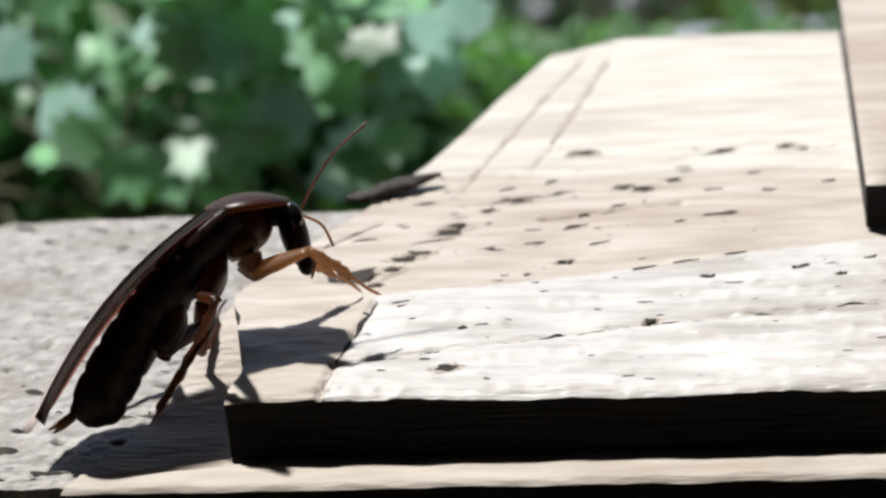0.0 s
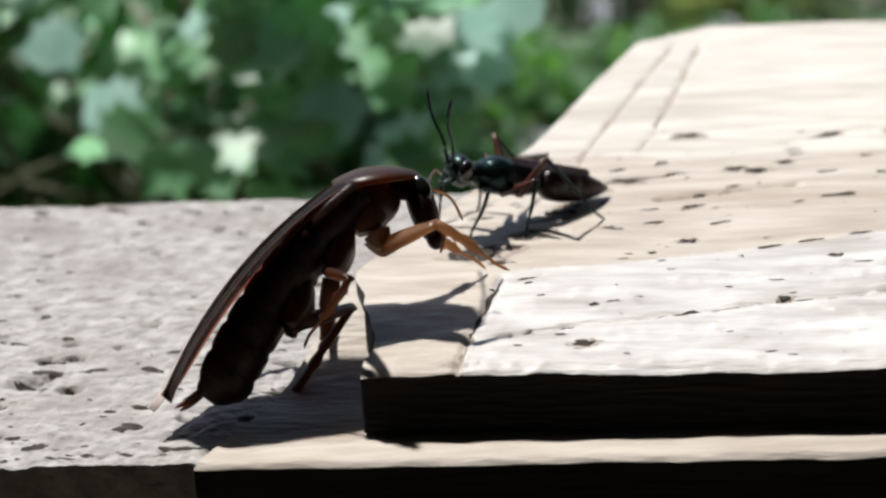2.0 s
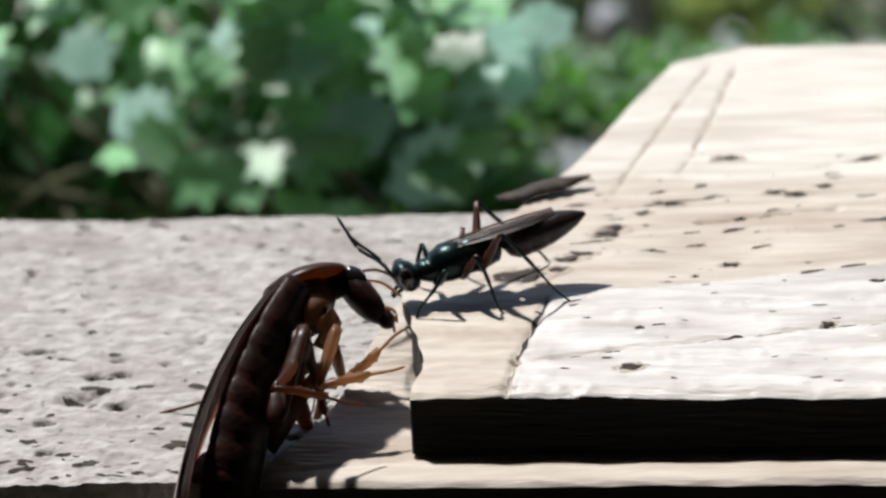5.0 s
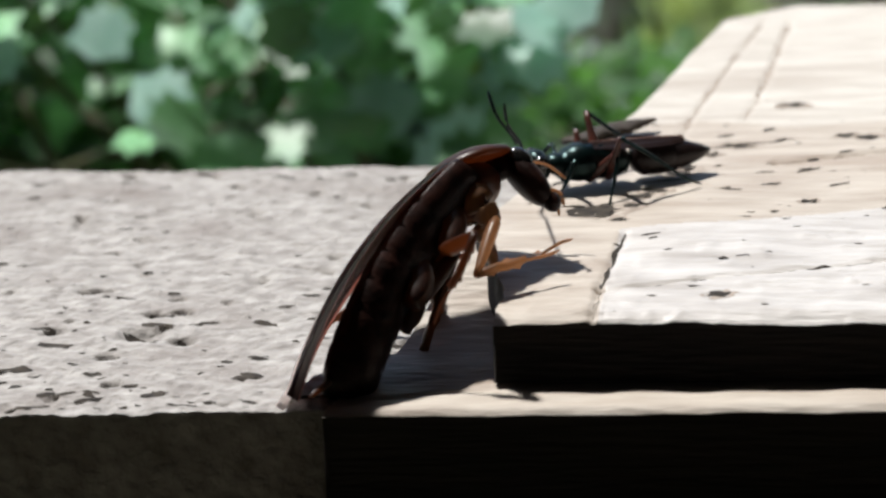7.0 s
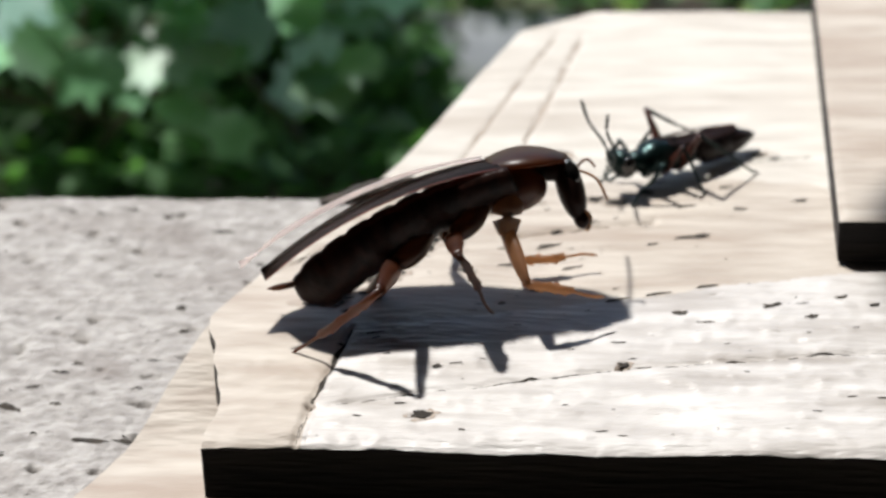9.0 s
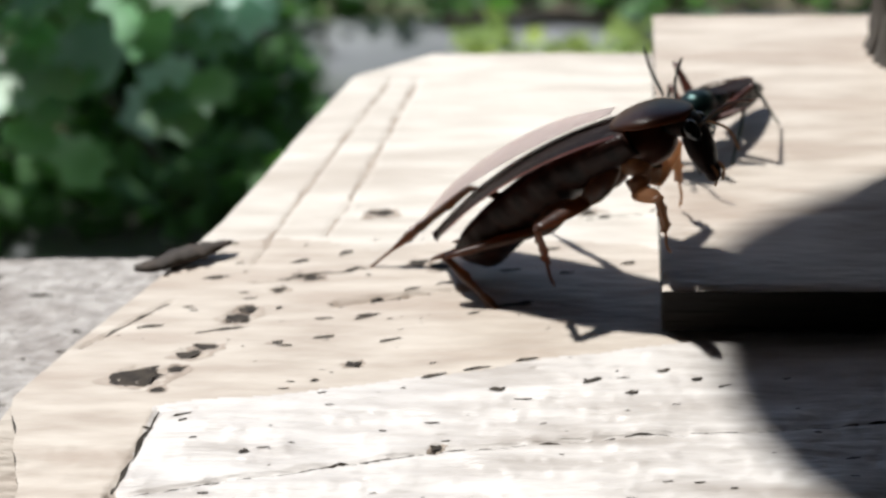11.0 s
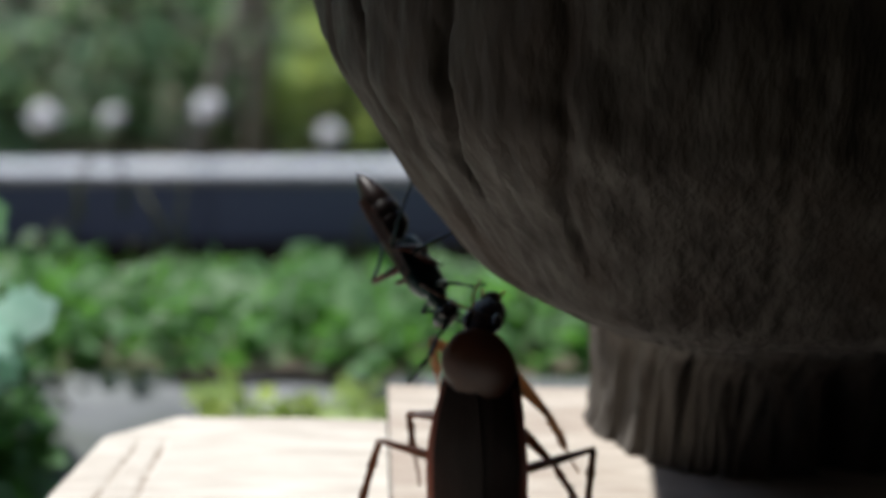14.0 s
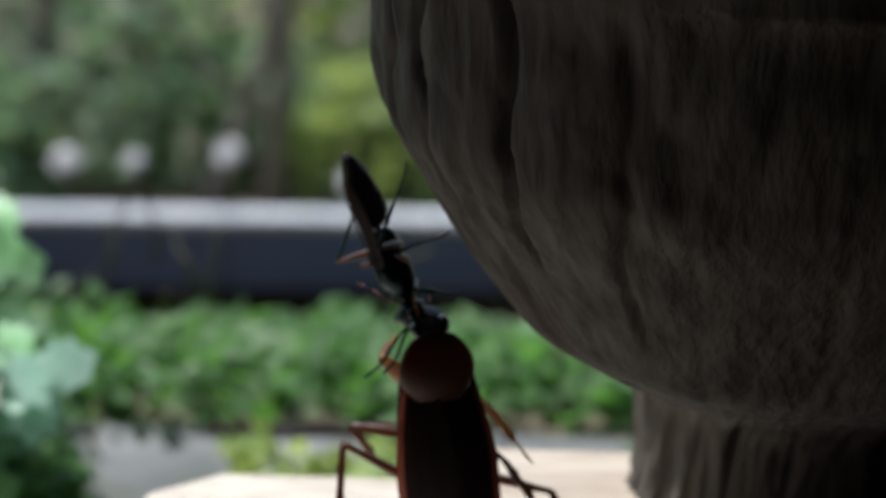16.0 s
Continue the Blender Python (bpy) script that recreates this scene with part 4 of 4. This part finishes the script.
def bush(x, y, wide, tall, seed, mat, label):
    rng = random.Random(seed)
    ob = thing("bush", x, y, earth(x, y) - 4, label, "bush", "bushes behind the raised bed")
    bm = bmesh.new()
    for i in range(12):
        px, py = rng.uniform(-wide, wide) * 0.6, rng.uniform(-50, 50)
        tube(bm, smooth_path([(px * 0.3, py * 0.3, 0), (px * 0.7, py, tall * 0.5), (px, py, tall * 0.9)], 3), [4, 4, 3, 3, 2, 2, 1.5], 5)
    part("stem", bm, STEM, ob)
    bm = bmesh.new()

    def keep(px, py, pz):
        return (px / wide) ** 2 + (py / 110) ** 2 + ((pz - tall * 0.5) / (tall * 0.55)) ** 2 < 1 + 0.5 * noise.noise(Vector((px / 50, py / 50, pz / 50 + seed))) and noise.noise(Vector((px / 34 + seed, py / 34, pz / 34))) > -0.15
    leafy(bm, rng, ((-wide * 1.2, wide * 1.2), (-130, 130), (2, tall * 1.2)), 420, 34, keep)
    tagged(part("crown", bm, mat, ob), kind="stuff")


def blossom(x, z, size, y=2200):
    """A pale round flower head on its stalk."""
    ob = thing("flower", x, y, earth(x, y), "round white flower head on a thin stalk", "flower", "white flowers behind the bed")
    up = z - earth(x, y)
    bm = bmesh.new()
    tube(bm, smooth_path([(0, 0, -3), (4, 0, up * 0.5), (0, 0, up)], 4), 1.6, 6)
    part("stalk", bm, STEM, ob)
    bm = bmesh.new()
    rng = random.Random(int(size * 10))
    for i in range(26):
        a, b = rng.uniform(0, 6.28), rng.uniform(-0.4, 1.5)
        d = Vector((math.cos(a) * math.cos(b), math.sin(a) * math.cos(b), math.sin(b))) * size * 0.65
        egg(bm, d + Vector((0, 0, up)), (size * 0.4, size * 0.4, size * 0.3), (math.degrees(b), 0, math.degrees(a)), 8, 5)
    tagged(part("petals", bm, PETAL, ob), kind="stuff")


def ground_and_blockers():
    bm = bmesh.new()
    xs = [math.copysign(abs(i / 40) ** 3, i) * 400000 for i in range(-40, 41)]
    ys = [-400000, -100000, -20000, -5000, -2500, -1200, -600, -300, -120, 0, 80, 160, 240, 320, 380, 460, 560, 700, 900, 1100, 1300, 1500, 1800, 2050, 2300, 2700, 3300, 4200, 5200, 6000, 9000, 20000, 100000, 400000]
    grid = [[bm.verts.new((x, y, earth(x, y) + (4 * wobble(x, y, 0, 160) if abs(x) < 4000 and 330 < y < 6000 else 0))) for x in xs] for y in ys]
    for a, b in zip(grid, grid[1:]):
        for i in range(len(a) - 1):
            bm.faces.new((a[i], a[i + 1], b[i + 1], b[i]))
    tagged(part("ground", bm, EARTH), "brown garden soil with moss", "ground", kind="structure")
    bm = bmesh.new()
    slab(bm, lambda y: -900, lambda y: 1200, 90, 356, -106, lambda x, y: -97.5 + 1.0 * wobble(x, y, 0, 40) + 0.5 * wobble(x, y, 0, 9), 90, 30)
    tagged(part("pavement", bm, PAVING, more=(PAVING,), turn_faces=False), "grey stone path below the ledge", "pavement", kind="structure")
    # unseen near-black walls and roof, added to keep sky light off the front
    bm = bmesh.new()
    bmesh.ops.create_cube(bm, size=1, matrix=Matrix.Translation((0, -1500, 1240)) @ Matrix.Diagonal((9000, 200, 2700, 1)))
    tagged(part("wall_blocker_back", bm, BLOCKER, smooth=False), "unseen dark wall added behind the camera to block light", "wall", kind="structure")
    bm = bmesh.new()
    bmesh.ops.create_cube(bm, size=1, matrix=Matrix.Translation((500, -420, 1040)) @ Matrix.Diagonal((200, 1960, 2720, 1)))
    tagged(part("wall_blocker_east", bm, BLOCKER, smooth=False), "unseen dark side wall added to block sky light", "wall", kind="structure")
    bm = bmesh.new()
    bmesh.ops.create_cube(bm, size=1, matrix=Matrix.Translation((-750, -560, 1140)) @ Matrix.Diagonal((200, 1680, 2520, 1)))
    tagged(part("wall_blocker_west", bm, BLOCKER, smooth=False), "unseen dark side wall added to block sky light", "wall", kind="structure")
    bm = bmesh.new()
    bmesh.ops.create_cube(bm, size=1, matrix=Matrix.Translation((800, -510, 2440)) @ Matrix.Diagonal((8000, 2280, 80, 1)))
    tagged(part("roof_blocker", bm, BLOCKER, smooth=False), "unseen dark roof added overhead to block sky light", "roof", kind="structure")


lower_board()
pit_and_crack_shade(upper_board(), ledge())
ground_and_blockers()
block()
post()
flake()
roach, shield, roach_head, roach_thorax, raised_wing, roach_feeler, roach_legs = cockroach()
wasp, wasp_legs = jewel_wasp()
shrub()
hedge()
small_plant()
path_weeds()
fallen_stick()
edging()
for k, (tx, ty, th, tl, tk) in enumerate(((-50, 2300, 800, 160, 9), (22, 2330, 900, 10, 11), (-250, 2420, 900, 40, 12), (150, 2450, 950, -60, 10), (-420, 2600, 1000, 50, 12), (330, 2600, 1000, 40, 12), (-120, 2700, 1100, 20, 13), (60, 2850, 1100, 60, 13))):
    tree(tx, ty, th, tl, 20 + k, tk)
for k, (bx, by, bw, bt, bk) in enumerate(((-270, 2380, 130, 150, 0), (-20, 2480, 150, 190, 0), (130, 2380, 110, 160, 1), (-140, 2560, 160, 330, 0), (60, 2620, 150, 320, 1), (-330, 2650, 170, 330, 0), (260, 2550, 170, 330, 0))):
    bush(bx, by, bw, bt, 40 + k, YELLOW_LEAF if bk else TREE_LEAF, "sunlit yellow-green leafy bush behind the raised bed" if bk else "dark green leafy bush in half shade")
for px, pz, ps in ((-8, -446, 12), (-134, -457, 13), (-81, -454, 9), (86, -465, 10)):
    blossom(px, pz, ps, 1600)


def motions():
    walk(roach, [(t, pose(x * MM, y * MM, z * MM, a, b, c)) for t, x, y, z, a, b, c in (
        (0, -13.4, 18, 15.1, -38.6, -38.9, 39.1),
        (0.5, -13.6, 18, 15.7, -38.4, -39.9, 38.1),
        (1, -13.6, 18, 15, -38.3, -40.4, 36.4),
        (1.5, -13.8, 18, 15, -38.9, -41.2, 36.1),
        (2, -13.8, 18, 14.9, -39.2, -41.2, 35.8),
        (2.5, -13.7, 18, 15.1, -40, -41.5, 36.1),
        (3, -23, 16, 13.4, -63, -42.1, 65.5),
        (5.5, -27.6, 12, 5.2, -66.4, -37.8, 70.4),
        (6, -25.1, 13, 4.1, -64.1, -36.3, 66.1),
        (6.5, -21.6, 15, 6.1, -60.9, -33.1, 63.3),
        (7, -17.3, 17, 10.2, -54.8, -36.5, 54.7),
        (7.5, -7.8, 19, 13, -43.4, -26, 42.4),
        (8, 3.7, 25, 13.9, -32, -29.3, 20),
        (8.5, 14.7, 32, 11.7, -29.5, -24.1, 17.9),
        (8.7, 17.6, 34, 13.9, -30.7, -21.3, 19.1),
        (10.8, 59, 54, 22.9, -24.1, -33, 3.4),
        (11, 61.7, 56, 23.4, -13.7, -40, -11.4),
        (11.2, 60.5, 57, 21.7, -4, -40.2, -27.5),
        (11.5, 72.6, 59, 25, 6.2, -40.2, -37.3),
        (12, 78.6, 62, 29.8, 0.3, -43.6, -25),
        (12.5, 84.8, 63, 30.3, 41.2, -53.6, -42.8),
        (13, 79.6, 64, 35.6, 69.3, -71.3, -42.1),
        (13.5, 76.8, 66, 36, 126.2, -75.3, -74.7),
        (14, 77.2, 66, 35.3, -166.9, -82.4, -120.3),
        (14.5, 75.1, 66, 35.4, -133, -80.8, -138.1),
        (15, 71.5, 66, 36.5, -124.6, -81.9, -140.2),
        (15.5, 67.2, 66, 40.3, -124.6, -81, -137.7),
        (16, 63.8, 66, 44, -123.3, -80.1, -136.8),
    )])
    bend = (
        (0, 39.8),
        (0.5, 39.4),
        (1, 38.8),
        (1.5, 36.6),
        (2, 39.4),
        (2.5, 41.4),
        (3, 46),
        (5.5, 46),
        (6, 46),
        (6.5, 46),
        (7, 33.4),
        (7.5, 36.3),
        (8, 14),
        (8.5, 14),
        (8.7, 15),
        (10.8, 20),
        (11, 20),
        (11.2, 20),
        (11.5, 25),
        (12, 28),
        (12.5, -12),
        (13, -16),
        (13.5, -12),
        (14, 0),
        (14.5, 5),
        (15, 5),
        (15.5, 5),
        (16, 5),
    )
    walk(wasp, [(t, pose(x * MM, y * MM, z * MM, a, b, c)) for t, x, y, z, a, b, c in (
        (0, 82, 99.2, 5.2, 0, -4, -160),
        (0.5, 46.3, 72.2, 4.7, 0, -5.4, -167.4),
        (1, 10.3, 48.6, 4.9, 0, 2.5, 179.8),
        (1.5, 0.1, 39.5, 10, 0, -17.2, -143.6),
        (2, -2.9, 39.2, 9.6, 0, -18.6, -144.8),
        (2.5, -0.9, 39.7, 9.4, -0, -19.5, -138.6),
        (3, 0.2, 36.3, 7.9, 0, -16.1, -124.9),
        (5.5, -16.7, 22.9, 3.3, 0, 15.6, -172.3),
        (6, -14.9, 21.8, 4.9, 0, 11.4, -176.9),
        (6.5, -10.8, 30.7, 4.1, 0, 3.6, -164),
        (7, -8.3, 38.9, 4.3, -0, -2.2, -157.8),
        (7.5, 1.3, 45.2, 6, 0, -9.4, -158.1),
        (8, 12.6, 50.1, 5.7, 0, -9.7, -147.7),
        (8.5, 23, 54.3, 5.6, 0, -7.1, -141.7),
        (8.7, 29, 58.3, 4.4, 0, -4.8, -141.6),
        (10.8, 64.2, 70.7, 16.4, 0, -14.3, -125.9),
        (11, 67.8, 75.1, 15.4, 0, -12.3, -124.2),
        (11.2, 65.8, 71.9, 13.9, 0, -8.5, -126.6),
        (11.5, 79.9, 64, 26.5, 22.2, -3.9, -112.8),
        (12, 84.5, 68, 28.8, 73.4, 14.1, -83.2),
        (12.5, 85.9, 68, 34.6, 109.3, 20.7, -54.5),
        (13, 78.8, 69, 40.9, 121.2, 40.5, -25.1),
        (13.5, 74.6, 70, 42.7, 110, 35.1, -47.5),
        (14, 73.2, 70, 42.9, 110, 40.1, -46.1),
        (14.5, 71.4, 70, 44.3, 108.8, 42.5, -43.6),
        (15, 67.8, 70, 45.5, 115.4, 53.8, -30.1),
        (15.5, 64.2, 70, 49.5, 114.7, 55.9, -31.1),
        (16, 60.4, 70, 52.3, 113.1, 58.8, -33.6),
    )])
    nod = [(t, pose(0, 0, 0, 0, a, 0)) for t, a in bend]
    walk(roach_thorax, [(t, pose(0, 0, 0, 0, a * 0.55, 0)) for t, a in bend])
    # the head is stretched forward at the neck while the wasp pulls
    neck = Matrix.Translation((8.2 * MM, 0, -1.2 * MM))
    walk(roach_head, [(t, m @ neck @ pose(0, 0, 0, 0, -float(np.interp(t, (0, 2.5, 3, 5.5, 6, 6.5, 7, 7.5, 12, 13, 16), (0, 0, 2, 16, 20, 16, 10, 2, 2, 0, 0))), 0) @ neck.inverted()) for t, m in nod])
    walk(shield, [(t, pose(0, 0, 0, 12 if t < 9 else 4 if t < 12.2 else 0, a, 0)) for t, a in bend])
    walk(raised_wing, [(t, pose(0, 0, z * MM, r, a, 1.5)) for t, a, r, z in ((0, 4, 6, 0.2), (7, 4, 6, 0.2), (7.5, 5, 8, 0.4), (8.5, 6, 14, 0.7), (10.8, 6, 24, 1), (12, 6, 24, 1), (12.4, 3, 12, 0.6), (13, 1, 0, 0.2), (16, 1, -2, 0.2))])
    # one feeler points up at first, and then into the wasp's jaws
    rows = []
    for k in range(65):
        t = k * 0.25
        scene.frame_set(frame(t))
        space = (roach.matrix_basis @ roach_head.matrix_basis).inverted()
        base = Vector((9.8, -1.2, -1.6)) * MM
        free = Vector((10.7, -0.8, 9.0)).normalized()
        held = (space @ wasp.matrix_basis.translation - base).normalized()
        if held.x < 0.2:
            held = Vector((0.2, held.y, held.z)).normalized()
        pull = max(0.0, min(1.0, (t - 0.8) / 0.7))
        rows.append((t, Matrix.Translation(base) @ free.lerp(held, pull).to_track_quat("X", "Z").to_matrix().to_4x4()))
    walk(roach_feeler, rows)
    # where the cockroach's feet stand, in millimetres, until they step on; "free": as they hang on the body
    stand = {
        ("fore", -1): ((0, 4.3, 23, 0.8), (2.5, 4.3, 23, 0.8), (3, 0.5, 21, 1.0), (5.5, -17.9, 8, 0.2), (6, -15.6, 8, -1.4), (6.5, -10.8, 11, 1.5), (7, -6.5, 13, 2.7), (7.5, 1.4, 16, 0.6),
                       (8, 12.6, 23.6, 1), (8.5, 19, 21.7, 0.4), (8.7, 30, 27, 1), (10.8, 66, 56, 6.9), (11, 71.5, 60, 7), (11.5, 83.5, 61, 7), (12, 83.6, 60, 7), (12.5, 96, 70, 9), (13, 100, 70, 9), (16, 96, 68, 14)),
        ("fore", 1): ((0, 2.0, 27, 0.8), (2.5, 2.0, 27, 0.8), (3, -1, 25, 2), (5.5, -15, 14, 0.5), (6.5, -6, 18, 2), (7.5, 1.4, 20, 2), (8.5, 26, 36, 1), (10.8, 66, 62, 7), (12, 84, 74, 9), (13, 80, 76, 20), (16, 60, 78, 45)),
        ("middle", -1): ((0, -19.9, 19, -6.4), (2.5, -19.9, 19, -6.4), (3, -19.9, 20, -6), (5.5, -23.9, 8.4, -8.4), (6.5, -21, 8, -8.4), (7.0, -20, 9, -8.4), (7.5, -13.9, 18, -5), (8, -1.1, 17.1, 0.3), (8.5, 14.8, 24, 0.3),
                         (8.7, 16.5, 25, 0.3), (10.8, 54, 58, 0.3), (11, 55.6, 60, 1), (11.5, 70, 54, 6.9), (12, 79.9, 59.8, 7), (12.5, 100.3, 66.5, 7), (13, 98.9, 68, 7), (13.5, 98.6, 70, 7), (14, 98, 68, 7), (16, 90, 64, 14)),
        ("middle", 1): ((0, -16, 30, -1), (3, -18, 28, -2), (5.5, -24, 20, -6), (7, -18, 28, -2), (8.5, 8, 45, 0), (10.8, 45, 72, 0), (12, 66, 80, 2), (13, 68, 78, 8), (14, 70, 76, 14), (16, 58, 76, 26)),
        ("hind", -1): ((0, -24.5, 7.2, -8.4), (3, -23.7, 7.5, -8.4), (5.5, -24, 2, -8.4), (6.5, -20, 3, -8.4), (7, -21.8, 5, -8.4), (7.5, -26, 5, -8.4), (8, -11.9, 12.5, -3), (8.5, -11.2, 15, -1.5), (8.7, -11, 17, -1), (10.8, 48, 50, 0.3),
                       (11, 52, 50, 0.3), (11.5, 60.4, 48.9, 0.3), (12, 74, 58, 6.9), (12.5, 81.8, 60.3, 7), (13, 87, 66, 7), (13.5, 87.3, 68, 7), (14, 90, 66, 7), (16, 92, 64, 8)),
        ("hind", 1): ((0, -27.7, 9, -8.4), (3, -30, 12, -8.6), (5.5, -34, 6, -9), (7, -30, 12, -8.6), (8, -23.2, 20, -8.8), (8.5, -22.7, 20.5, -8.8), (8.7, -22.3, 20.8, -8), (10.8, 21, 45, 0.3), (11, 17.3, 42.8, 0.3), (11.5, 40.8, 60.3, 0.3),
                      (12, 41.9, 59.7, 0.3), (12.5, 43.6, 61.4, 0.3), (13, 50.6, 70, 0.3), (13.5, 58, 76, 0.3), (14, 58, 70, 1), (16, 52, 66, 14)),
    }
    times = sorted({t for t, *_ in bend} | {0.25, 0.75, 1.25, 7.25, 7.75, 8.25, 9.2, 9.7, 10.2, 12.25, 12.75})
    for name, s, hip, thigh, shin, femur, tibia in roach_legs:
        first, second = [], []
        keys = stand[(name, s)]
        for t in times:
            scene.frame_set(frame(t))
            space = roach.matrix_basis.inverted()
            foot = Vector([np.interp(t, [k[0] for k in keys], [k[i] for k in keys]) for i in (1, 2, 3)])
            foot = space @ (foot * MM) / MM
            reach = foot - hip
            least = (-45 if t > 12.2 else -9) if name == "hind" else 0.3
            if s * reach.y < least:
                reach.y = s * least
            rise = space.to_3x3() @ Vector((0, 0, 1))
            lift = float(np.interp(t, (0, 2.5, 3, 9, 10.8), (0.8, 0.8, -0.8, -0.8, 0.7)))
            early = float(np.interp(t, (7.4, 7.9), (1, 0)))
            if name == "fore":
                out = rise * lift + Vector((0.2, s * 0.6, 0.1))
            elif name == "middle":
                out = Vector((-0.6, s * 0.5, -0.35)) * early + (rise * 0.6 + Vector((-0.3, s * 0.6, 0))) * (1 - early)
            else:
                late = (rise + Vector((-0.2, s * 0.5, 0)) if t > 10 else Vector((-1.0, 0.3, -0.2))) if s > 0 else Vector((-1.0, s * 0.3, -0.3)) if t < 12.2 else rise + Vector((0, s, 0))
                out = Vector((1.0, s * 0.3, 0.15)) * early + late * (1 - early)
            m1, m2 = limb_turns(Vector(), reach, thigh, shin, out)
            first.append((t, Matrix.Translation(hip * MM) @ m1.to_4x4()))
            second.append((t, Matrix.Translation((thigh * MM, 0, 0)) @ m2.to_4x4()))
        walk(femur, first)
        walk(tibia, second)
    # the wasp's legs: they stand on the boards, and swing while it walks or tugs; on the post they keep to its side
    for name, s, hip, thigh, shin, femur, tibia in wasp_legs:
        first, second = [], []
        ahead = {"fore": 3.5, "middle": -1.0, "hind": -9.5}[name]
        wide = {"fore": 2.8, "middle": 3.6, "hind": 4.4}[name]
        beat = {"fore": 0, "middle": math.pi, "hind": 0.4}[name] + (0 if s < 0 else math.pi)
        for k in range(65):
            t = k * 0.25
            scene.frame_set(frame(t))
            space = wasp.matrix_basis.inverted()
            fast = 1.0 if t < 1.3 else 0.25 if t < 5 else 0.55 if t < 12.5 else 0.2
            swing = fast * math.sin(t * 11 + beat)
            up = fast * max(0, math.cos(t * 11 + beat))
            reach = Vector((ahead + 1.9 * swing, s * wide, -3.6 + 1.2 * up))
            if t < 11.6:
                foot = wasp.matrix_basis @ ((hip + reach) * MM) / MM
                foot.z = (6.8 if foot.x > 66 and foot.y > 44 else 0.2) + 1.2 * up
                reach = space @ (foot * MM) / MM - hip
            rise = space.to_3x3() @ Vector((0, 0, 1)) if t < 11.6 else Vector((0, 0, 1))
            m1, m2 = limb_turns(Vector(), reach, thigh, shin, rise * (0.9 if name == "hind" else 0.3) + Vector((0.3 if name == "fore" else -0.3, s * 0.8, 0)))
            first.append((t, Matrix.Translation(hip * MM) @ m1.to_4x4()))
            second.append((t, Matrix.Translation((thigh * MM, 0, 0)) @ m2.to_4x4()))
        walk(femur, first)
        walk(tibia, second)



motions()
